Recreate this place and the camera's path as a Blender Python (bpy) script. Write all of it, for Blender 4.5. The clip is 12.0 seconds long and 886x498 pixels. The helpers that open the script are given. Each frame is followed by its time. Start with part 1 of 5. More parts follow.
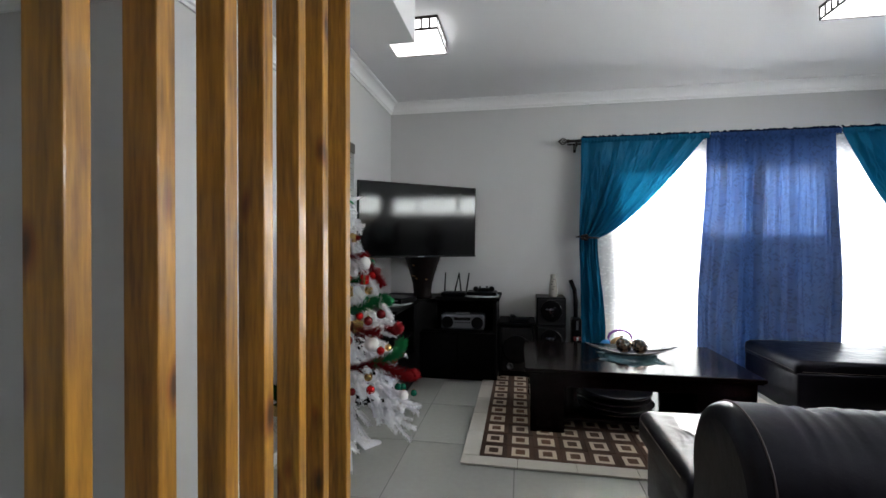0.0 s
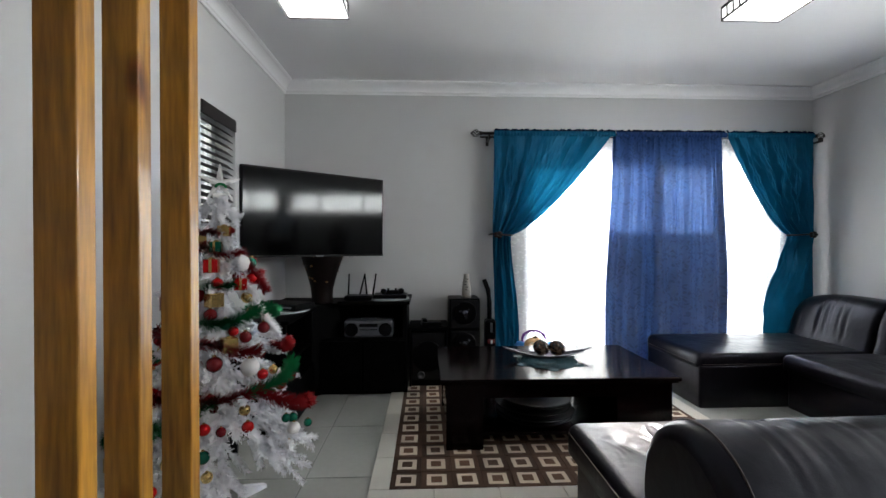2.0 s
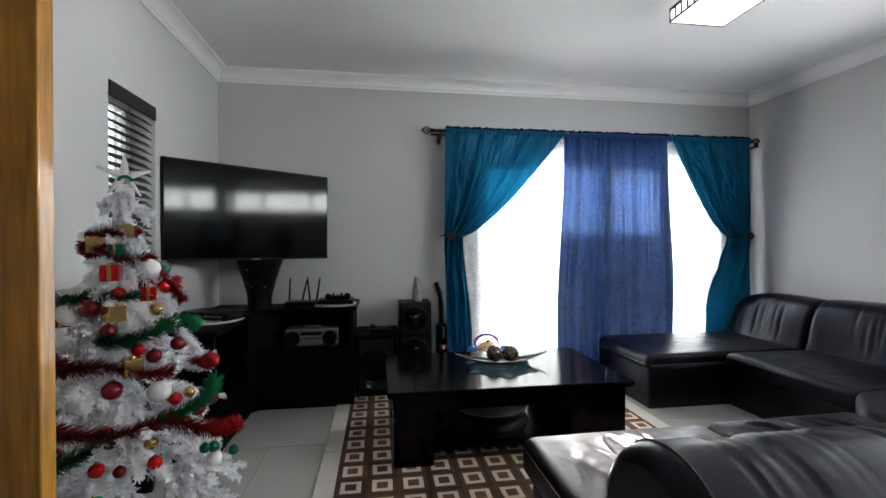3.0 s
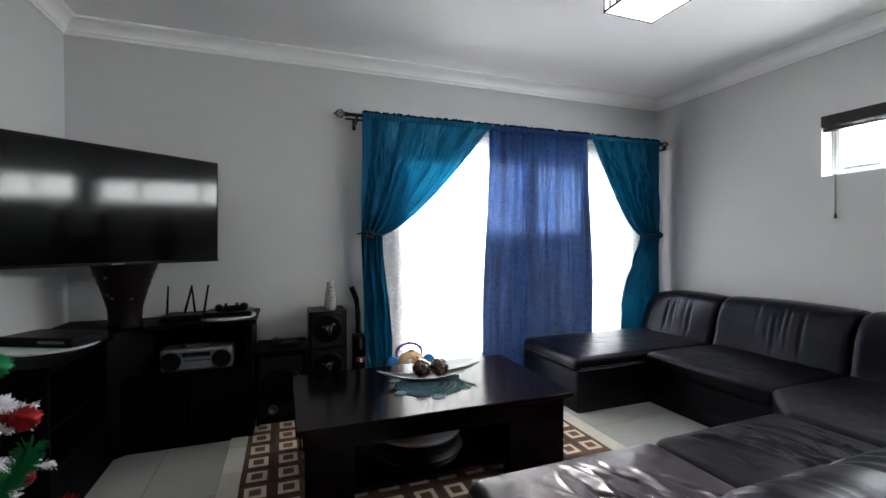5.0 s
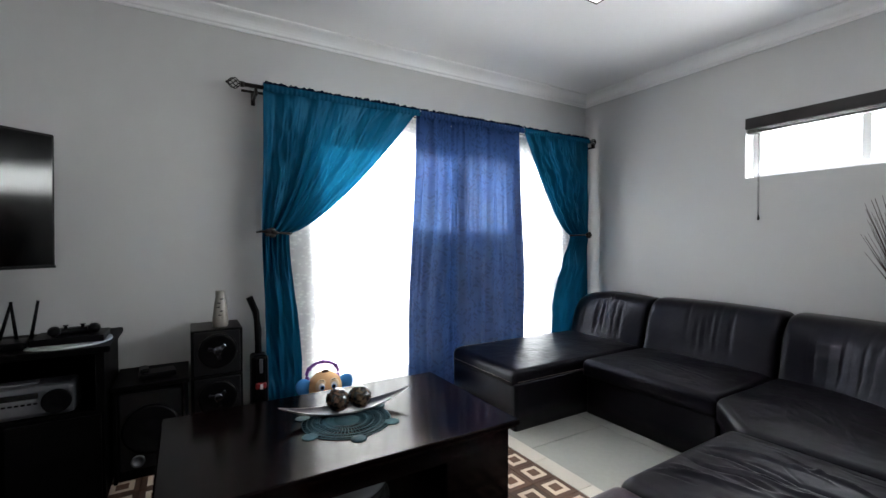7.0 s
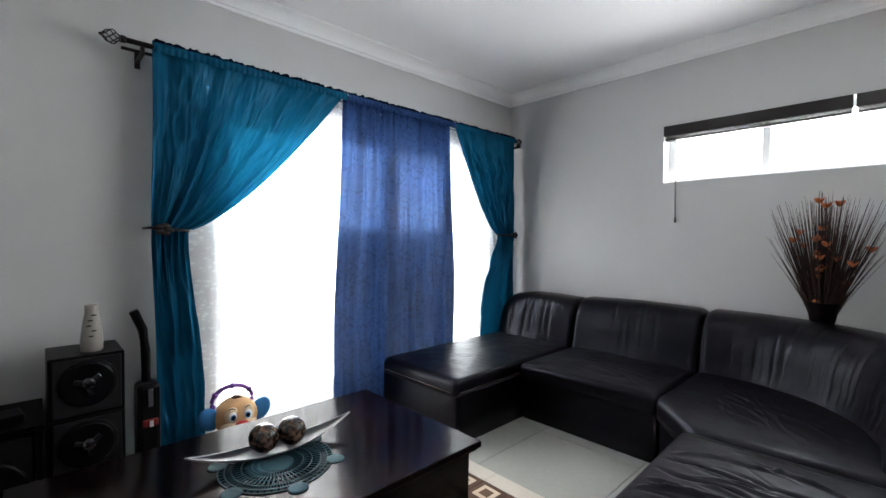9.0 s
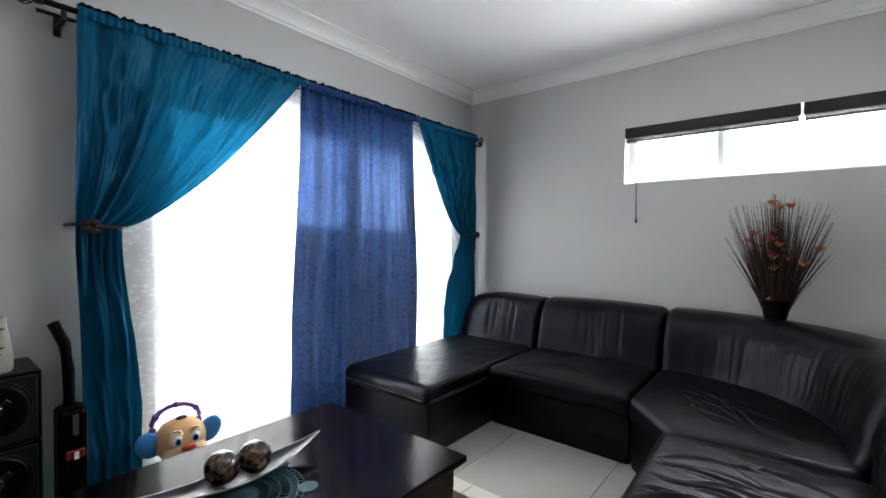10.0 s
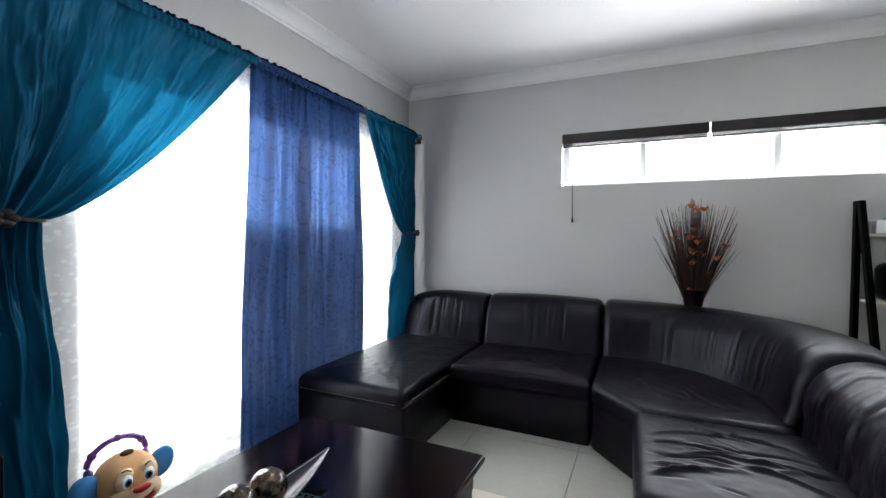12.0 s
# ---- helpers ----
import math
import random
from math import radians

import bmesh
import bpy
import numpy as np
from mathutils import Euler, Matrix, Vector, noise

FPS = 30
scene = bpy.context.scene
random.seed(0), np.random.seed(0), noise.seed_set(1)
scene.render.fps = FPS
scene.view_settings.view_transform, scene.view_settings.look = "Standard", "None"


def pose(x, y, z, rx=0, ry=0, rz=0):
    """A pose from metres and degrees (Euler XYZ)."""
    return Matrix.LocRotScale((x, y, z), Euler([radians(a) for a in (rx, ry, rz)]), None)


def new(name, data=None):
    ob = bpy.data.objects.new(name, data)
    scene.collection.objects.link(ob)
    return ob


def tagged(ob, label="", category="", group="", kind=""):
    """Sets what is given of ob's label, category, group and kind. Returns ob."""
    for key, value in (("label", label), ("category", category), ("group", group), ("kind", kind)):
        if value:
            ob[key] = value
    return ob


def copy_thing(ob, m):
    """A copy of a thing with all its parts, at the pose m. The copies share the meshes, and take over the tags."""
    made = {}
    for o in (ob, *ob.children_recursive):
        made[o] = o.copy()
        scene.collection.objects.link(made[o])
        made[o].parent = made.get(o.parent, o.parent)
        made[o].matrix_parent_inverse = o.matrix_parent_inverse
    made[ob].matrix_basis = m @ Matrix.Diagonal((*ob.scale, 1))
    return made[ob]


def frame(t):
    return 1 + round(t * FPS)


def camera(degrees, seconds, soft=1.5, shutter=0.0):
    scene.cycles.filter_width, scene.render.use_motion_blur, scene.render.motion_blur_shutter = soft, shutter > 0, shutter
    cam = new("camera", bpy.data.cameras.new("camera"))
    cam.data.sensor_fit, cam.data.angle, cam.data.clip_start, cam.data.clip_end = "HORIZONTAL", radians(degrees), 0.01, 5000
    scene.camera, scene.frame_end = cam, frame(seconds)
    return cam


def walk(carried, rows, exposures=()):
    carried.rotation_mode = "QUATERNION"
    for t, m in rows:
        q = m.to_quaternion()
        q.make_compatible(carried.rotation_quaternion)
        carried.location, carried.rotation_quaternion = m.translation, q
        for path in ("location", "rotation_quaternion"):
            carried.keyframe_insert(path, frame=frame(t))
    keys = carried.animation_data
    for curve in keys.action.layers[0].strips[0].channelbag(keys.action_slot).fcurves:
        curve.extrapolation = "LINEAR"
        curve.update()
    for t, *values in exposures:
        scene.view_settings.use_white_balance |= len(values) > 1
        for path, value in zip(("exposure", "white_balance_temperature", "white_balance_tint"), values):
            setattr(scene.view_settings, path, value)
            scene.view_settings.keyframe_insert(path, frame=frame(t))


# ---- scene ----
cam = camera(91.15, 12.0)
# seconds, x, y, z, pitch, roll, yaw
PATH = [
    (0, 1.272, 0.801, 1.156, -0.46, -0.07, 10.02),
    (0.5, 1.285, 0.863, 1.153, -0.33, -0.04, 7.45),
    (1, 1.260, 0.972, 1.146, -0.30, -0.03, 4.22),
    (1.5, 1.223, 1.077, 1.135, -0.33, 0.00, 0.98),
    (2, 1.229, 1.160, 1.128, -0.30, 0.08, -2.24),
    (2.5, 1.258, 1.231, 1.127, -0.31, 0.15, -5.25),
    (3, 1.270, 1.316, 1.134, -0.19, 0.22, -8.31),
    (5, 1.268, 1.665, 1.165, -0.81, 0.24, -20.09),
    (5.5, 1.302, 1.747, 1.172, -0.92, 0.21, -23.18),
    (6, 1.348, 1.836, 1.178, -0.91, 0.17, -26.02),
    (6.5, 1.375, 1.931, 1.183, -0.95, 0.11, -28.41),
    (7, 1.397, 2.060, 1.183, -1.16, 0.04, -30.77),
    (9, 1.371, 2.392, 1.191, -1.33, -0.32, -43.73),
    (9.5, 1.390, 2.475, 1.191, -1.28, -0.41, -47.12),
    (10, 1.372, 2.583, 1.188, -1.30, -0.46, -50.86),
    (10.5, 1.318, 2.700, 1.183, -1.37, -0.52, -54.64),
    (11, 1.244, 2.803, 1.178, -1.44, -0.53, -58.62),
    (11.5, 1.203, 2.894, 1.176, -1.40, -0.54, -62.16),
    (12, 1.175, 2.998, 1.177, -1.32, -0.58, -65.45),
]
EXPOSURE = [(0.0, 3.38), (5.0, 3.33), (7.0, 3.36), (12.0, 3.52)]
walk(cam, [(t, pose(x, y, z, 90 + p, r, a)) for t, x, y, z, p, r, a in PATH], EXPOSURE)

# ---- light and sky ----
SUN_ELEV = math.atan(0.45)
SUN_DIR = Vector((-0.10, -1.0, -0.45)).normalized()
world = bpy.data.worlds.new("sky")
scene.world = world
world.use_nodes = True
wn = world.node_tree
sky = wn.nodes.new("ShaderNodeTexSky")
sky.sky_type = "NISHITA"
sky.sun_disc = False
sky.sun_elevation = SUN_ELEV
sky.sun_rotation = math.atan2(0.10, 1.0)
wn.nodes["Background"].inputs["Strength"].default_value = 0.05
wn.links.new(sky.outputs["Color"], wn.nodes["Background"].inputs["Color"])

sun_data = bpy.data.lights.new("sun", "SUN")
sun_data.energy, sun_data.angle, sun_data.color = 5.0, radians(0.6), (1.0, 0.93, 0.86)
sun = new("sun", sun_data)
sun.rotation_mode = "QUATERNION"
sun.rotation_quaternion = SUN_DIR.to_track_quat("-Z", "Y")
sun.location = (2.4, 9, 3)


def daylight(name, place, aim, w, h, power, color=(0.965, 0.985, 1.0)):
    """Stands in for the sky seen through a window opening."""
    d = bpy.data.lights.new(name, "AREA")
    d.shape, d.size, d.size_y, d.energy, d.color = "RECTANGLE", w, h, power, color
    ob = new(name, d)
    ob.rotation_mode = "QUATERNION"
    ob.location = place
    ob.rotation_quaternion = Vector(aim).to_track_quat("-Z", "Y")
    return ob


daylight("sky_light_window", (3.3, 5.24, 1.05), (0, -1, 0), 2.3, 1.75, 8.0)
daylight("sky_light_strip_window", (4.985, 2.577, 1.815), (-1, 0, 0.6), 2.02, 0.47, 6.8)
daylight("sky_light_small_window", (-0.23, 3.80, 1.43), (1, 0, 0), 0.43, 1.0, 0.05)
daylight("sky_light_side_window", (4.985, 0.74, 1.815), (-1, 0, 0.5), 1.16, 0.45, 3.9)

# ---- materials ----
def nodes_of(name):
    m = bpy.data.materials.new(name)
    m.use_nodes = True
    nt = m.node_tree
    return m, nt, nt.nodes["Principled BSDF"]


def mat(name, color, rough=0.5, metal=0.0, var=0.12, scale=8.0, bump=0.0, bump_scale=60.0, coat=0.0, spec=0.5, random_tint=0.0,
        stretch=(1, 1, 1), rough_var=0.08):
    """A surface with slow stains, fine grain, relief and uneven gloss."""
    m, nt, bs = nodes_of(name)
    N, L = nt.nodes.new, nt.links.new
    tc = N("ShaderNodeTexCoord")
    mp = N("ShaderNodeMapping")
    mp.inputs["Scale"].default_value = stretch
    L(tc.outputs["Object"], mp.inputs["Vector"])
    big, fine = N("ShaderNodeTexNoise"), N("ShaderNodeTexNoise")
    big.inputs["Scale"].default_value, big.inputs["Detail"].default_value = scale * 0.25, 4
    fine.inputs["Scale"].default_value, fine.inputs["Detail"].default_value = bump_scale, 6
    for n in (big, fine):
        L(mp.outputs["Vector"], n.inputs["Vector"])
    add = N("ShaderNodeMath")
    add.operation = "ADD"
    L(big.outputs["Fac"], add.inputs[0])
    L(fine.outputs["Fac"], add.inputs[1])
    ramp = N("ShaderNodeMapRange")
    ramp.inputs["From Min"].default_value, ramp.inputs["From Max"].default_value = 0.6, 1.4
    ramp.inputs["To Min"].default_value, ramp.inputs["To Max"].default_value = 1 - var, 1 + var
    L(add.outputs[0], ramp.inputs["Value"])
    last = ramp.outputs["Result"]
    if random_tint:
        oi = N("ShaderNodeObjectInfo")
        r2 = N("ShaderNodeMapRange")
        r2.inputs["To Min"].default_value, r2.inputs["To Max"].default_value = 1 - random_tint, 1 + random_tint
        L(oi.outputs["Random"], r2.inputs["Value"])
        mul = N("ShaderNodeMath")
        mul.operation = "MULTIPLY"
        L(last, mul.inputs[0])
        L(r2.outputs["Result"], mul.inputs[1])
        last = mul.outputs[0]
    vm = N("ShaderNodeVectorMath")
    vm.operation = "SCALE"
    vm.inputs[0].default_value = color
    L(last, vm.inputs["Scale"])
    L(vm.outputs["Vector"], bs.inputs["Base Color"])
    rr = N("ShaderNodeMapRange")
    rr.inputs["To Min"].default_value, rr.inputs["To Max"].default_value = max(rough - rough_var, 0.02), min(rough + rough_var, 1)
    L(big.outputs["Fac"], rr.inputs["Value"])
    L(rr.outputs["Result"], bs.inputs["Roughness"])
    bs.inputs["Metallic"].default_value = metal
    bs.inputs["Coat Weight"].default_value = coat
    bs.inputs["Specular IOR Level"].default_value = spec
    if bump:
        bp = N("ShaderNodeBump")
        bp.inputs["Strength"].default_value, bp.inputs["Distance"].default_value = bump, 0.004
        L(fine.outputs["Fac"], bp.inputs["Height"])
        L(bp.outputs["Normal"], bs.inputs["Normal"])
    return m


def pine_material():
    m, nt, bs = nodes_of("varnished_pine")
    N, L = nt.nodes.new, nt.links.new
    tc, oi = N("ShaderNodeTexCoord"), N("ShaderNodeObjectInfo")
    off = N("ShaderNodeVectorMath")
    off.operation = "MULTIPLY_ADD"
    comb = N("ShaderNodeCombineXYZ")
    for k in ("X", "Y", "Z"):
        L(oi.outputs["Random"], comb.inputs[k])
    off.inputs[1].default_value = (3.1, 7.7, 13.0)
    L(comb.outputs["Vector"], off.inputs[0])
    L(tc.outputs["Object"], off.inputs[2])
    mp = N("ShaderNodeMapping")
    mp.inputs["Scale"].default_value = (1, 1, 0.09)
    L(off.outputs["Vector"], mp.inputs["Vector"])
    warp = N("ShaderNodeTexNoise")
    warp.inputs["Scale"].default_value, warp.inputs["Detail"].default_value = 14, 2
    L(mp.outputs["Vector"], warp.inputs["Vector"])
    wave = N("ShaderNodeTexNoise")
    wave.inputs["Scale"].default_value, wave.inputs["Detail"].default_value = 95, 5
    L(mp.outputs["Vector"], wave.inputs["Vector"])
    # knots: a few dark ovals along the board
    km = N("ShaderNodeMapping")
    km.inputs["Scale"].default_value = (11, 11, 4.2)
    bend = N("ShaderNodeVectorMath")
    bend.operation = "MULTIPLY_ADD"
    bend.inputs[1].default_value = (0.05, 0.05, 0.09)
    L(warp.outputs["Color"], bend.inputs[0])
    L(off.outputs["Vector"], bend.inputs[2])
    L(bend.outputs["Vector"], km.inputs["Vector"])
    vor = N("ShaderNodeTexVoronoi")
    vor.inputs["Scale"].default_value = 1.0
    L(km.outputs["Vector"], vor.inputs["Vector"])
    kr = N("ShaderNodeValToRGB")
    kr.color_ramp.elements[0].position, kr.color_ramp.elements[0].color = 0.07, (0.10, 0.03, 0.015, 1)
    kr.color_ramp.elements[1].position, kr.color_ramp.elements[1].color = 0.24, (1, 1, 1, 1)
    ring_ = kr.color_ramp.elements.new(0.14)
    ring_.color = (0.55, 0.36, 0.24, 1)
    L(vor.outputs["Distance"], kr.inputs["Fac"])
    cr = N("ShaderNodeValToRGB")
    e = cr.color_ramp.elements
    e[0].position, e[0].color = 0.30, (0.098, 0.040, 0.007, 1)
    e[1].position, e[1].color = 0.74, (0.58, 0.27, 0.030, 1)
    mix = N("ShaderNodeMath")
    mix.operation = "MULTIPLY_ADD"
    mix.inputs[1].default_value = 0.55
    L(wave.outputs["Fac"], mix.inputs[0])
    sc = N("ShaderNodeMath")
    sc.operation = "MULTIPLY"
    sc.inputs[1].default_value = 0.5
    L(warp.outputs["Fac"], sc.inputs[0])
    L(sc.outputs[0], mix.inputs[2])
    L(mix.outputs[0], cr.inputs["Fac"])
    mul = N("ShaderNodeMix")
    mul.data_type, mul.blend_type = "RGBA", "MULTIPLY"
    mul.inputs["Factor"].default_value = 0.9
    L(cr.outputs["Color"], mul.inputs["A"])
    L(kr.outputs["Color"], mul.inputs["B"])
    L(mul.outputs["Result"], bs.inputs["Base Color"])
    bs.inputs["Roughness"].default_value = 0.38
    bs.inputs["Coat Weight"].default_value = 0.25
    bp = N("ShaderNodeBump")
    bp.inputs["Strength"].default_value, bp.inputs["Distance"].default_value = 0.25, 0.002
    L(wave.outputs["Fac"], bp.inputs["Height"])
    L(bp.outputs["Normal"], bs.inputs["Normal"])
    return m


def cloth(name, color, through_share, clear=0.0, rough=0.6, sheen=0.0, leaves=0.0, weave=420.0, motif=0.0, slub=0.0):
    """Curtain cloth that lets light through; leaves: how strongly a woven leaf pattern is denser."""
    m = bpy.data.materials.new(name)
    m.use_nodes = True
    nt = m.node_tree
    nt.nodes.clear()
    N, L = nt.nodes.new, nt.links.new
    out = N("ShaderNodeOutputMaterial")
    dif, tr, gl, cl = N("ShaderNodeBsdfDiffuse"), N("ShaderNodeBsdfTranslucent"), N("ShaderNodeBsdfGlossy"), N("ShaderNodeBsdfTransparent")
    tc = N("ShaderNodeTexCoord")
    col = N("ShaderNodeTexNoise")
    col.inputs["Scale"].default_value, col.inputs["Detail"].default_value = 5, 3
    L(tc.outputs["Object"], col.inputs["Vector"])
    mr = N("ShaderNodeMapRange")
    mr.inputs["From Min"].default_value, mr.inputs["From Max"].default_value = 0.3, 0.7
    mr.inputs["To Min"].default_value, mr.inputs["To Max"].default_value = 0.85, 1.12
    L(col.outputs["Fac"], mr.inputs["Value"])
    vm = N("ShaderNodeVectorMath")
    vm.operation = "SCALE"
    vm.inputs[0].default_value = color
    L(mr.outputs["Result"], vm.inputs["Scale"])
    if motif:
        wob = N("ShaderNodeTexNoise")
        wob.inputs["Scale"].default_value = 14
        L(tc.outputs["Object"], wob.inputs["Vector"])
        off = N("ShaderNodeVectorMath")
        off.operation = "MULTIPLY_ADD"
        off.inputs[1].default_value = (0.03, 0.03, 0.03)
        L(wob.outputs["Color"], off.inputs[0])
        L(tc.outputs["Object"], off.inputs[2])
        flat = N("ShaderNodeVectorMath")
        flat.operation = "MULTIPLY"
        flat.inputs[1].default_value = (1, 0, 1)
        L(off.outputs["Vector"], flat.inputs[0])
        leaf_shapes = []
        for turn_, shift in ((0.75, 0.0), (-0.6, 0.37)):
            mm = N("ShaderNodeMapping")
            mm.inputs["Location"].default_value = (shift, 0, shift)
            mm.inputs["Rotation"].default_value = (0, turn_, 0)
            st_ = N("ShaderNodeVectorMath")
            st_.operation = "MULTIPLY"
            st_.inputs[1].default_value = (1.0, 1.0, 0.42)
            L(flat.outputs["Vector"], mm.inputs["Vector"])
            L(mm.outputs["Vector"], st_.inputs[0])
            mv = N("ShaderNodeTexVoronoi")
            mv.inputs["Scale"].default_value = 44
            L(st_.outputs["Vector"], mv.inputs["Vector"])
            one = N("ShaderNodeMapRange")
            one.inputs["From Min"].default_value, one.inputs["From Max"].default_value = 0.24, 0.36
            one.inputs["To Min"].default_value, one.inputs["To Max"].default_value = 1 - motif, 1.0
            L(mv.outputs["Distance"], one.inputs["Value"])
            leaf_shapes.append(one.outputs["Result"])
        mt = N("ShaderNodeMath")
        mt.operation = "MINIMUM"
        L(leaf_shapes[0], mt.inputs[0])
        L(leaf_shapes[1], mt.inputs[1])
        mu = N("ShaderNodeMath")
        mu.operation = "MULTIPLY"
        L(mr.outputs["Result"], mu.inputs[0])
        L(mt.outputs[0], mu.inputs[1])
        L(mu.outputs[0], vm.inputs["Scale"])
    for b in (dif, tr):
        L(vm.outputs["Vector"], b.inputs["Color"])
    gl.inputs["Color"].default_value = (*[min(1, c * 1.8 + 0.06) for c in color], 1)
    gl.inputs["Roughness"].default_value = rough
    if slub:
        mp = N("ShaderNodeMapping")
        mp.inputs["Scale"].default_value = (30, 30, 240)
        L(tc.outputs["Object"], mp.inputs["Vector"])
        wv = N("ShaderNodeTexNoise")
        wv.inputs["Scale"].default_value, wv.inputs["Detail"].default_value = 1.0, 4
        L(mp.outputs["Vector"], wv.inputs["Vector"])
        bp = N("ShaderNodeBump")
        bp.inputs["Strength"].default_value, bp.inputs["Distance"].default_value = slub, 0.002
        L(wv.outputs["Fac"], bp.inputs["Height"])
        for b in (dif, gl):
            L(bp.outputs["Normal"], b.inputs["Normal"])
    a = N("ShaderNodeMixShader")
    a.inputs["Fac"].default_value = through_share
    L(dif.outputs[0], a.inputs[1])
    L(tr.outputs[0], a.inputs[2])
    g = N("ShaderNodeMixShader")
    g.inputs["Fac"].default_value = sheen
    L(a.outputs[0], g.inputs[1])
    L(gl.outputs[0], g.inputs[2])
    c = N("ShaderNodeMixShader")
    c.inputs["Fac"].default_value = clear
    if leaves:
        mp = N("ShaderNodeMapping")
        mp.inputs["Scale"].default_value = (1.0, 0.3, 1.7)
        mp.inputs["Rotation"].default_value = (0, 0.6, 0)
        L(tc.outputs["Object"], mp.inputs["Vector"])
        v = N("ShaderNodeTexVoronoi")
        v.inputs["Scale"].default_value = 26
        L(mp.outputs["Vector"], v.inputs["Vector"])
        lr = N("ShaderNodeMapRange")
        lr.inputs["From Min"].default_value, lr.inputs["From Max"].default_value = 0.24, 0.42
        lr.inputs["To Min"].default_value, lr.inputs["To Max"].default_value = clear * (1 - leaves), clear
        L(v.outputs["Distance"], lr.inputs["Value"])
        L(lr.outputs["Result"], c.inputs["Fac"])
    L(g.outputs[0], c.inputs[1])
    L(cl.outputs[0], c.inputs[2])
    L(c.outputs[0], out.inputs["Surface"])
    return m


def glow(name, color, strength):
    m, nt, bs = nodes_of(name)
    bs.inputs["Base Color"].default_value = (*color, 1)
    bs.inputs["Emission Color"].default_value = (*color, 1)
    bs.inputs["Emission Strength"].default_value = strength
    return m


def leather_material():
    m, nt, bs = nodes_of("dark_brown_leather")
    N, L = nt.nodes.new, nt.links.new
    tc = N("ShaderNodeTexCoord")
    big, mid, cell = N("ShaderNodeTexNoise"), N("ShaderNodeTexNoise"), N("ShaderNodeTexVoronoi")
    big.inputs["Scale"].default_value, big.inputs["Detail"].default_value = 2.3, 4
    mid.inputs["Scale"].default_value, mid.inputs["Detail"].default_value, mid.inputs["Distortion"].default_value = 9, 5, 0.6
    cell.inputs["Scale"].default_value = 330
    for n in (big, mid, cell):
        L(tc.outputs["Object"], n.inputs["Vector"])
    cr = N("ShaderNodeValToRGB")
    cr.color_ramp.elements[0].position, cr.color_ramp.elements[0].color = 0.3, (0.0018, 0.0012, 0.0021, 1)
    cr.color_ramp.elements[1].position, cr.color_ramp.elements[1].color = 0.75, (0.0052, 0.0034, 0.0058, 1)
    L(big.outputs["Fac"], cr.inputs["Fac"])
    L(cr.outputs["Color"], bs.inputs["Base Color"])
    rr = N("ShaderNodeMapRange")
    rr.inputs["To Min"].default_value, rr.inputs["To Max"].default_value = 0.29, 0.39
    L(mid.outputs["Fac"], rr.inputs["Value"])
    L(rr.outputs["Result"], bs.inputs["Roughness"])
    bs.inputs["Specular IOR Level"].default_value = 0.24
    # blue cast of the curtain's reflection, put into the highlight colour
    bs.inputs["Specular Tint"].default_value = (0.80, 0.82, 1.0, 1)
    b1, b2 = N("ShaderNodeBump"), N("ShaderNodeBump")
    b1.inputs["Strength"].default_value, b1.inputs["Distance"].default_value = 0.12, 0.02
    b2.inputs["Strength"].default_value, b2.inputs["Distance"].default_value = 0.12, 0.001
    L(mid.outputs["Fac"], b1.inputs["Height"])
    L(cell.outputs["Distance"], b2.inputs["Height"])
    L(b1.outputs["Normal"], b2.inputs["Normal"])
    L(b2.outputs["Normal"], bs.inputs["Normal"])
    return m


PAINT = mat("grey_wall_paint", (0.53, 0.53, 0.53), 0.62, var=0.03, scale=3, bump=0.10, bump_scale=240)
WHITE = mat("white_ceiling_paint", (0.78, 0.78, 0.79), 0.7, var=0.02, scale=3, bump=0.06, bump_scale=200)
CORNICE = mat("white_cornice_paint", (0.82, 0.82, 0.82), 0.5, var=0.02)
FRAME = mat("white_window_frame", (0.84, 0.85, 0.86), 0.35, var=0.03)
TILE = mat("pale_grey_floor_tile", (0.41, 0.415, 0.385), 0.22, var=0.05, scale=6, bump=0.03, bump_scale=30, random_tint=0.03)
GROUT = mat("grey_grout", (0.20, 0.20, 0.19), 0.8, var=0.15, bump=0.3)
PINE = pine_material()
LEATHER = leather_material()
PIPING = mat("worn_leather_piping", (0.075, 0.055, 0.055), 0.5)
STITCH = mat("pale_stitching", (0.42, 0.36, 0.32), 0.7)
DARKWOOD = mat("dark_mahogany_wood", (0.0025, 0.0009, 0.0009), 0.16, var=0.35, scale=10, bump=0.05, bump_scale=70, coat=0.0, stretch=(0.15, 1, 1), spec=0.11)
BLACKWOOD = mat("black_cabinet_wood", (0.0006, 0.0005, 0.0006), 0.5, var=0.25, scale=10, bump=0.05, stretch=(0.2, 1, 1), spec=0.06)
BLACK = mat("black_plastic", (0.0015, 0.0015, 0.002), 0.35, var=0.1, bump=0.04, spec=0.10)
GLOSSBLACK = mat("glossy_black_screen", (0.0003, 0.0003, 0.0005), 0.078, var=0.05, rough_var=0.006, spec=0.30)
PLATE = mat("dull_silver_front", (0.007, 0.007, 0.0085), 0.4, metal=0.4, var=0.1)
SILVER = mat("brushed_silver_plastic", (0.14, 0.145, 0.16), 0.32, metal=0.6, var=0.06)
IRON = mat("dark_bronze_metal", (0.016, 0.012, 0.011), 0.35, metal=0.5, var=0.2, bump=0.1)
CERAMIC = mat("cream_ceramic", (0.30, 0.28, 0.25), 0.3, var=0.1, scale=20)
TEAL = cloth("teal_satin_cloth", (0.0035, 0.076, 0.150), 0.12, 0.0, 0.36, 0.095, slub=0.35)
